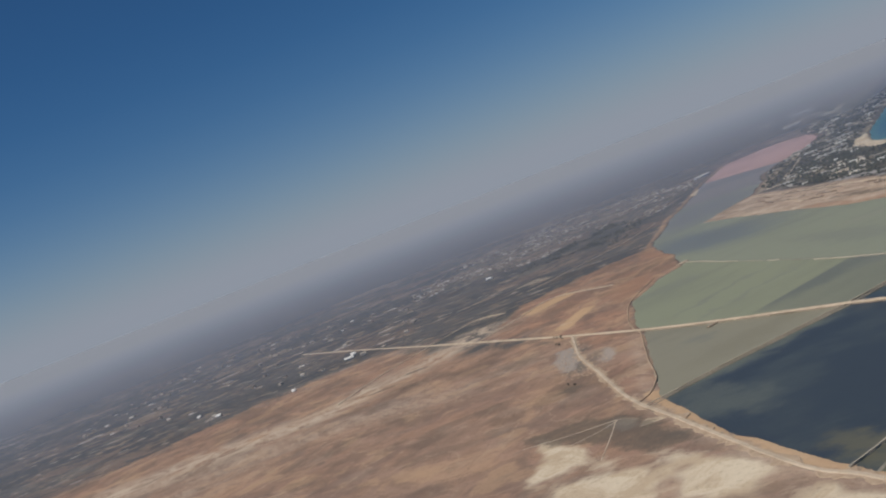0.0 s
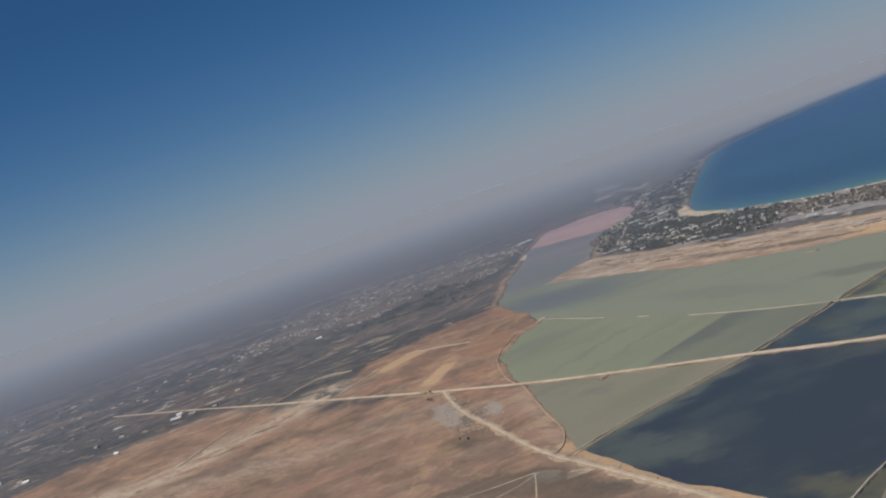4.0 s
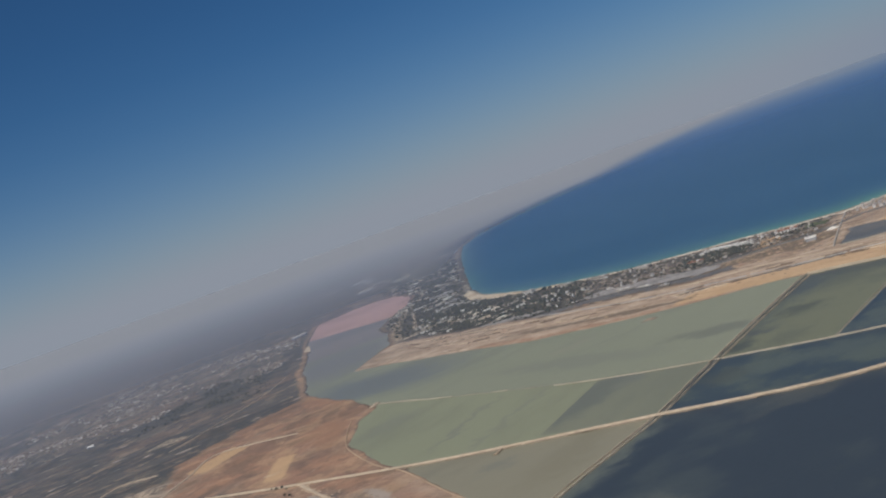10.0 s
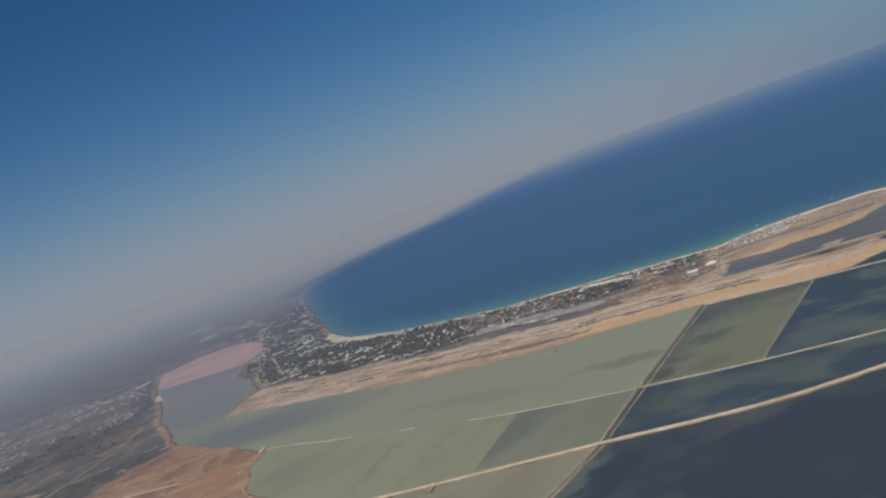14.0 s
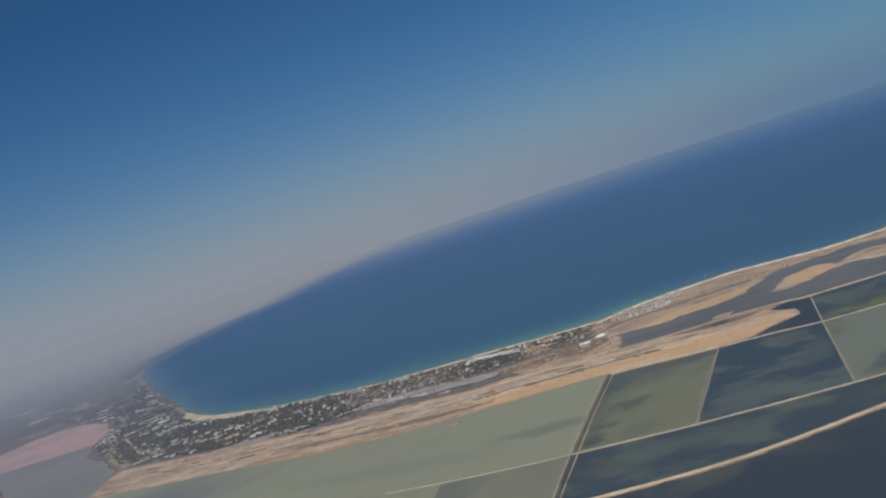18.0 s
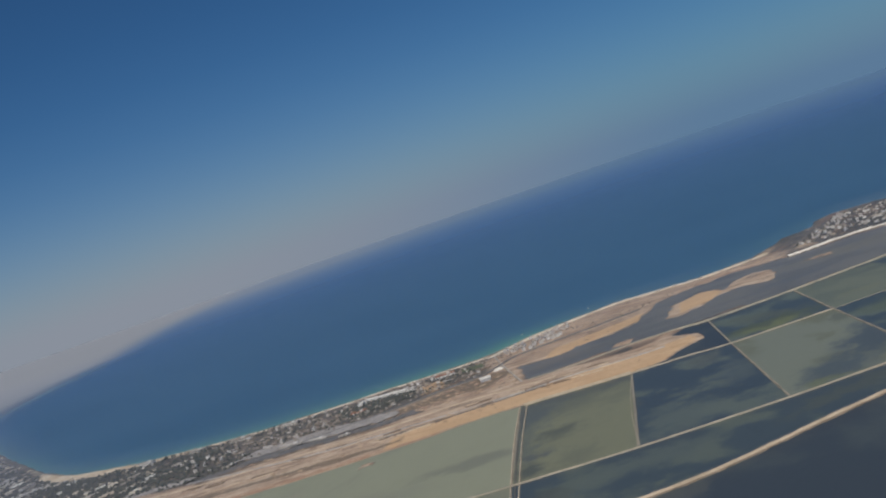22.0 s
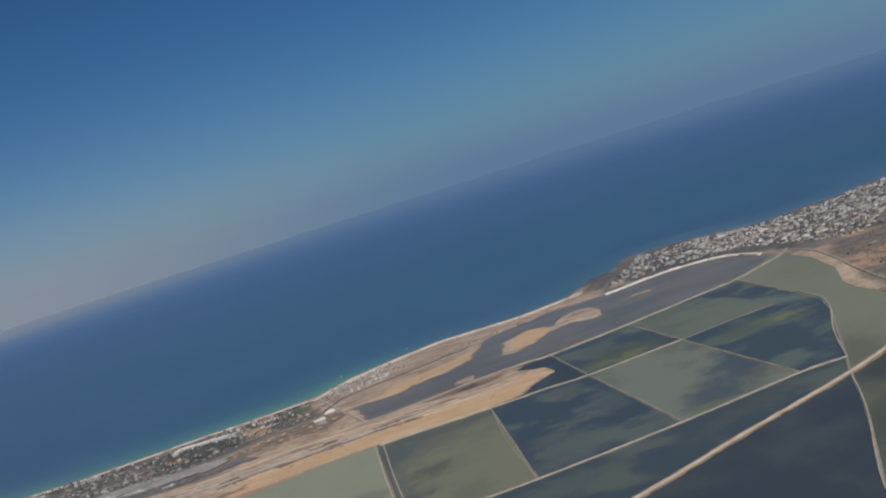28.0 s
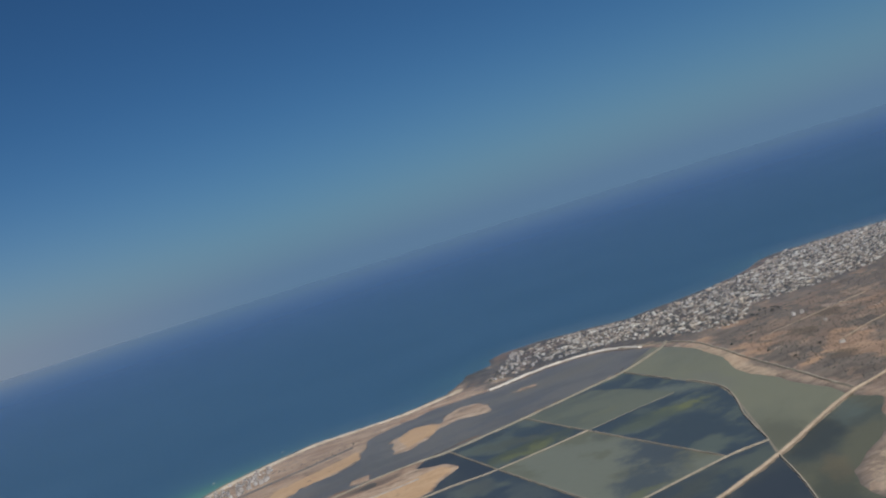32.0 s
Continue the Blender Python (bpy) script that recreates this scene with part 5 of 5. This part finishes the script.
hotel(22, 502.5, -50, 22, 2.3, 2, "long white beach hotel wing with balconies", m_limewash)
hotel(12, 508, 50, 7, 2.2, 2, "short white hotel wing set across the long one", m_limewash)
hotel(30, 492, -50, 5, 3.4, 2, "square white hotel lobby block")
hotel(4, 494, -38, 7, 3.5, 1, "low hotel annex with a reddish tiled roof", m_tile)
hotel(47, 490, -30, 9, 3.0, 2, "pale hotel block with a reddish tiled roof", m_tile)
hotel(-14, 536, -42, 9, 3.0, 2, "cream beach hotel block among trees", wall=m_cream)
hotel(-34, 553, -48, 10, 3.2, 2, "cream beach hotel block among trees", wall=m_cream)
hotel(-50, 572, -52, 8, 3.0, 2, "cream beach hotel block among trees", wall=m_cream)
hotel(-70, 596, -56, 9, 3.0, 3, "white bayside hotel block")
hotel(-120, 667, 20, 15, 3.0, 2, "long white building among trees near the pink pan")
hotel(-118, 698, 30, 9, 3.0, 2, "long white building among dark trees")
hotel(-127, 762, 20, 18, 3.4, 2, "long pale building near the pink pan")
hotel(-55, 500, -40, 6, 2.6, 1, "low white depot beside the asphalt lot", wall=m_cream)
hotel(-18, 458, -38, 5, 2.0, 1, "small white shed at the asphalt lot's edge", wall=m_cream)

hotel(-31, 487, -58, 11, 2.0, 1, "long low pale shed behind the asphalt lot", wall=m_cream)
hotel(-24, 474, -58, 10, 2.0, 1, "long low pale shed behind the asphalt lot", wall=m_cream)


def hall(x, y, turn, length, depth, high, label, cover=None):
    """A big shed: grey walls, a white pitched roof, two doors."""
    bm = box(bmesh.new(), 0, 0, -0.4, length, depth, high + 0.4, 0.03)
    body = new("hall", mesh_from("hall", bm, m_grey_sheet))
    bm = bmesh.new()
    ends = []
    for u in (-length / 2 - 0.2, length / 2 + 0.2):
        ends.append([bm.verts.new((u, v, z)) for v, z in ((-depth / 2 - 0.25, high - 0.05), (0, high + 0.6), (depth / 2 + 0.25, high - 0.05), (depth / 2 + 0.25, high + 0.08), (0, high + 0.75), (-depth / 2 - 0.25, high + 0.08))])
    for i in range(6):
        bm.faces.new((ends[0][i], ends[0][(i + 1) % 6], ends[1][(i + 1) % 6], ends[1][i]))
    bm.faces.new(ends[0])
    bm.faces.new(ends[1][::-1])
    bmesh.ops.recalc_face_normals(bm, faces=bm.faces)
    part("roof", bm, cover or m_white, body, "pale pitched sheet roof")
    for u in (-0.25, 0.25):
        part("door", box(bmesh.new(), u * length, -depth / 2 - 0.02, 0, length * 0.2, 0.08, high * 0.7), m_grey_sheet, body, "grey sliding door")
    body.matrix_basis = pose(x, y, land_height(x, y), 0, 0, turn)
    return tagged(body, label, "hall")


hall(42, 444, -25, 4.2, 2.5, 1.1, "large grey storage hall with a bright white roof")
for k, (x, y, turn, length) in enumerate(((-340, 436, 20, 8), (-331, 437, 20, 5), (-345, 447, 20, 4), (-323, 470, 15, 4), (-335, 599, 20, 6), (-367, 428, 5, 4), (-384, 377, 10, 5), (-391, 381, 25, 3.5), (-412, 391, 0, 3), (-385, 494, 15, 4), (-339, 385, 10, 3))):
    hall(x, y, turn, 0.62 * length, 0.12 * length + 0.7, 0.7, "pale-roofed farm shed on the dry plain", m_cream if k % 2 else m_limewash)
hall(-250, 840, 60, 16, 3.5, 1.2, "long white works hall by the pink pan")
hall(-245, 1280, 10, 24, 6.0, 1.6, "long pale hall on the far plain")
hall(-220, 1092, 30, 18, 5.0, 1.4, "long pale hall north of the pink pan")


# ---- trees and scrub ----
m_leaf = island_varied("dusty_foliage", [(0.052, 0.062, 0.056), (0.068, 0.075, 0.066), (0.045, 0.056, 0.054), (0.082, 0.084, 0.072), (0.06, 0.068, 0.06)], 0.95)


def tree_cloud(name, places, label, seed, low=0.5, high=1.2):
    """Many dusty crowns on short trunks, each an uneven clump of three lobes, joined."""
    r = random.Random(seed)
    co, faces = [], []
    for x, y, _ in places:
        z, s = land_height(x, y), r.uniform(low, high)
        b = len(co)
        for u, v in ((-0.07, -0.07), (0.07, -0.07), (0, 0.09)):
            co.append((x + u * s, y + v * s, z - 0.2))
        co.append((x, y, z + s))
        faces.extend([(b, b + 1, b + 3), (b + 1, b + 2, b + 3), (b + 2, b, b + 3)])
        for lobe in range(3):
            b = len(co)
            ox, oy, oz, k = r.uniform(-0.6, 0.6) * s, r.uniform(-0.6, 0.6) * s, r.uniform(0.35, 0.8) * s, r.uniform(0.5, 0.85) * s
            co.append((x + ox, y + oy, z + oz + k * r.uniform(0.7, 1.1)))
            for i in range(6):
                q = i * math.pi / 3 + r.uniform(-0.3, 0.3)
                w = k * r.uniform(0.7, 1.25)
                co.append((x + ox + w * math.cos(q), y + oy + w * math.sin(q), z + oz + r.uniform(-0.25, 0.3) * k))
            co.append((x + ox, y + oy, z + oz - k * 0.6))
            for i in range(6):
                faces.extend([(b, b + 1 + i, b + 1 + (i + 1) % 6), (b + 7, b + 1 + (i + 1) % 6, b + 1 + i)])
    me = bpy.data.meshes.new(name)
    me.from_pydata(co, [], faces)
    me.materials.append(m_leaf)
    return tagged(new(name, me), label, "trees", kind="stuff")


GARDEN = [(1, 517), (16, 516), (30, 500), (31, 487), (23, 474), (3, 482), (-5, 486)]
tree_cloud("coastal_trees", [p for p in lots(BELT, 2.1, 10, 0.55, 71, 0.5) if p[0] < -44], "dark dusty pines and shrubs behind the beach", 81, 0.45, 1.1)
tree_cloud("hotel_garden", lots(GARDEN, 1.7, 10, 0.75, 79, 0.5), "dark garden trees round the beach hotel", 89, 0.5, 0.9)
tree_cloud("garden_shrubs", [p for p in lots(BELT, 2.0, 10, 0.5, 78, 0.5) if p[0] > -44 and noise.noise(Vector((p[0] * 0.07, p[1] * 0.07, 2))) > -0.12], "dusty garden shrubs between the beach houses", 88, 0.3, 0.75)
tree_cloud("point_trees", lots(TOWN_POINT, 2.6, 15, 0.42, 72, 0.5), "dark dusty trees round the bayside houses", 82, 0.45, 1.05)
tree_cloud("town_trees", lots(TOWN_EAST, 2.0, 12, 0.5, 73, 0.5), "dark garden trees between the town's houses", 83, 0.22, 0.55)
tree_cloud("western_trees", [p for p in lots(TREES_WEST, 2.0, 12, 0.4, 74, 0.5) if noise.noise(Vector((p[0] * 0.06, p[1] * 0.06, 4))) > -0.05], "olive groves west of the lagoon", 84, 0.3, 0.75)
tree_cloud("hill_grove", lots([(248, 300), (262, 297), (272, 308), (258, 315)], 2.0, 12, 0.5, 77, 0.5), "dark grove below the town", 87, 0.4, 0.9)


def lone_tree(x, y, tall, seed, label):
    """A single dusty tree: a tapered trunk with three limbs, and a crown of many small clumps with gaps."""
    r = random.Random(seed)
    bm = bmesh.new()
    bmesh.ops.create_cone(bm, cap_ends=True, segments=7, radius1=0.11 * tall, radius2=0.05 * tall, depth=tall * 0.7, matrix=Matrix.Translation((0, 0, tall * 0.3)))
    for k in range(3):
        bmesh.ops.create_cone(bm, cap_ends=True, segments=5, radius1=0.045 * tall, radius2=0.015 * tall, depth=tall * 0.5, matrix=pose(0.15 * tall * math.cos(k * 2.1), 0.15 * tall * math.sin(k * 2.1), tall * 0.75, 0, 35, math.degrees(k * 2.1)))
    tree = new("tree", mesh_from("tree", bm, m_bark))
    bm = bmesh.new()
    for k in range(46):
        q, w, h = r.uniform(0, 6.28), 0.75 * tall * math.sqrt(r.random()), r.uniform(0.55, 1.25) * tall
        s = r.uniform(0.1, 0.2) * tall
        made = bmesh.ops.create_icosphere(bm, subdivisions=1, radius=s, matrix=Matrix.Translation((w * math.cos(q), w * math.sin(q), h - 0.3 * w)))
        for v in made["verts"]:
            v.co += Vector((r.uniform(-1, 1), r.uniform(-1, 1), r.uniform(-1, 1))) * s * 0.35
    part("crown", bm, m_leaf, tree, "ragged crown of dusty leaves")
    tree.matrix_basis = pose(x, y, land_height(x, y), 0, 0, r.uniform(0, 360))
    return tagged(tree, label, "tree", "lone trees")


m_bark = plain_material("grey_bark", (0.16, 0.13, 0.10), (0.21, 0.17, 0.13), 3.0)
for k, (x, y) in enumerate(((182, 282), (178, 277), (176, 257), (173, 259), (163, 262), (201, 300), (212, 296))):
    lone_tree(x, y, 0.45 + 0.12 * (k % 3), 300 + k, "dark dusty tree on the dry slope")
for k, (x, y) in enumerate(((-170, 333), (-168, 331), (-166, 330.5), (-164, 327), (-163, 319), (-161, 317), (-133, 258), (-130, 256))):
    lone_tree(x, y, 0.4 + 0.12 * (k % 3), 320 + k, "low dark tree beside the road junction")
tree_cloud("hill_scrub", lots([(214, 310), (260, 310), (340, 262), (420, 150), (300, 100), (120, 180), (112, 222), (150, 255)], 1.4, 12, 0.5, 75, 0.5), "low dry scrub on the eastern slope", 85, 0.1, 0.3)
tree_cloud("beach_shrubs", [p for p in lots(SHORE_EAST, 2.4, 12, 0.34, 76, 0.5) if p[0] < 112 and p[1] > 468], "low dark shrubs behind the beach", 86, 0.2, 0.5)


# ---- heaps and rubble ----
m_heap = island_varied("heaped_earth", [(0.30, 0.22, 0.15), (0.38, 0.29, 0.20), (0.22, 0.16, 0.11), (0.34, 0.22, 0.16), (0.18, 0.14, 0.11)], 0.95)


def heaps(name, outline, gap, keep, seed, label, low=0.5, high=1.4):
    """Low uneven mounds of earth and rubble, joined."""
    r = random.Random(seed)
    co, faces = [], []
    for x, y, turn in lots(outline, gap, -35, keep, seed, 0.5):
        z, s, b, q0 = land_height(x, y), r.uniform(low, high), len(co), radians(turn)
        for ring, (k, h) in enumerate(((1.0, -0.15), (0.55, 0.3))):
            for i in range(8):
                q = i * math.pi / 4
                w = s * k * r.uniform(0.75, 1.25)
                u, v = 1.8 * w * math.cos(q), 0.8 * w * math.sin(q)
                co.append((x + u * math.cos(q0) - v * math.sin(q0), y + u * math.sin(q0) + v * math.cos(q0), z + h * s * r.uniform(0.7, 1.2)))
        co.append((x, y, z + 0.42 * s))
        for i in range(8):
            j = (i + 1) % 8
            faces.extend([(b + i, b + j, b + 8 + j, b + 8 + i), (b + 8 + i, b + 8 + j, b + 16)])
    me = bpy.data.meshes.new(name)
    me.from_pydata(co, [], faces)
    me.materials.append(m_heap)
    return tagged(new(name, me), label, "heaps", kind="stuff")


heaps("yard_heaps", YARD, 2.0, 0.48, 91, "low heaps of earth and rubble in the yard", 0.25, 0.85)
heaps("strip_heaps", [(-140, 545), (-100, 480), (-60, 436), (-20, 412), (20, 386), (60, 360), (84, 362), (40, 396), (-20, 440), (-80, 490)], 3.2, 0.34, 92, "low ridges of sand and earth along the strip", 0.2, 0.7)
heaps("junction_rubble", [(-160, 312), (-150, 315), (-124, 276), (-124, 264), (-136, 260), (-152, 288)], 1.3, 0.5, 93, "pale rubble heaps beside the road junction", 0.12, 0.4)
tree_cloud("dune_shrubs", lots([(115, 472), (136, 457), (170, 452), (165, 446), (125, 446), (107, 461)], 2.2, 12, 0.3, 96, 0.5), "low dark shrubs on the dry dunes", 97, 0.2, 0.5)
heaps("beach_heaps", SHORE_EAST, 4.5, 0.3, 94, "low sand ridges behind the beach", 0.25, 0.8)

heap = new("heap", mesh_from("heap", bmesh.new(), m_white_wall))
bm = bmesh.new()
rings = [[bm.verts.new((r * (1.3 * math.cos(q) + 0.12 * math.sin(3 * q)), r * math.sin(q), z)) for q in (k * math.pi / 8 for k in range(16))] for r, z in ((2.2, -0.1), (1.7, 0.35), (1.0, 0.7), (0.4, 0.85))]
for low, high in zip(rings, rings[1:]):
    for k in range(16):
        bm.faces.new((low[k], low[(k + 1) % 16], high[(k + 1) % 16], high[k]))
bm.faces.new(rings[-1])
bm.to_mesh(heap.data)
bm.free()
heap.location = (55, 455, land_height(55, 455))
tagged(heap, "pale heap of white rubble in the yard", "heap")

# ---- boats ----
def boat(x, y, turn, label):
    """A small motorboat: hull with a pointed bow, deck cabin, windscreen and outboard engine."""
    bm = bmesh.new()
    keel = [(-1.2, 0.30), (-0.4, 0.42), (0.5, 0.40), (1.3, 0.0)]
    top = [bm.verts.new((u, w, 0.35 + 0.08 * max(0, u))) for u, w in keel] + [bm.verts.new((u, -w, 0.35 + 0.08 * max(0, u))) for u, w in keel[-2::-1]]
    low = [bm.verts.new((v.co.x * 0.85, v.co.y * 0.55, -0.15)) for v in top]
    k = len(top)
    for i in range(k):
        bm.faces.new((top[i], top[(i + 1) % k], low[(i + 1) % k], low[i]))
    bm.faces.new(top)
    bm.faces.new(low[::-1])
    bmesh.ops.recalc_face_normals(bm, faces=bm.faces)
    hull = new("motorboat", mesh_from("motorboat", bm, m_white))
    cabin = part("cabin", box(bmesh.new(), 0.1, 0, 0.33, 0.8, 0.5, 0.3, 0.06), m_white, hull)
    part("windscreen", box(bmesh.new(), 0.53, 0, 0.42, 0.06, 0.46, 0.18), m_pane, cabin, "dark windscreen")
    part("outboard", box(bmesh.new(), -1.22, 0, 0.1, 0.16, 0.2, 0.4, 0.03), m_door, hull, "dark outboard engine")
    hull.matrix_basis = pose(x, y, -0.22, 0, 0, turn) @ Matrix.Scale(0.7, 4)
    return tagged(hull, label, "boat", "boats off the beach")


boat(144.5, 508, 30, "small white motorboat lying off the beach")
boat(106, 514, 10, "small white motorboat on calm shallow sea")
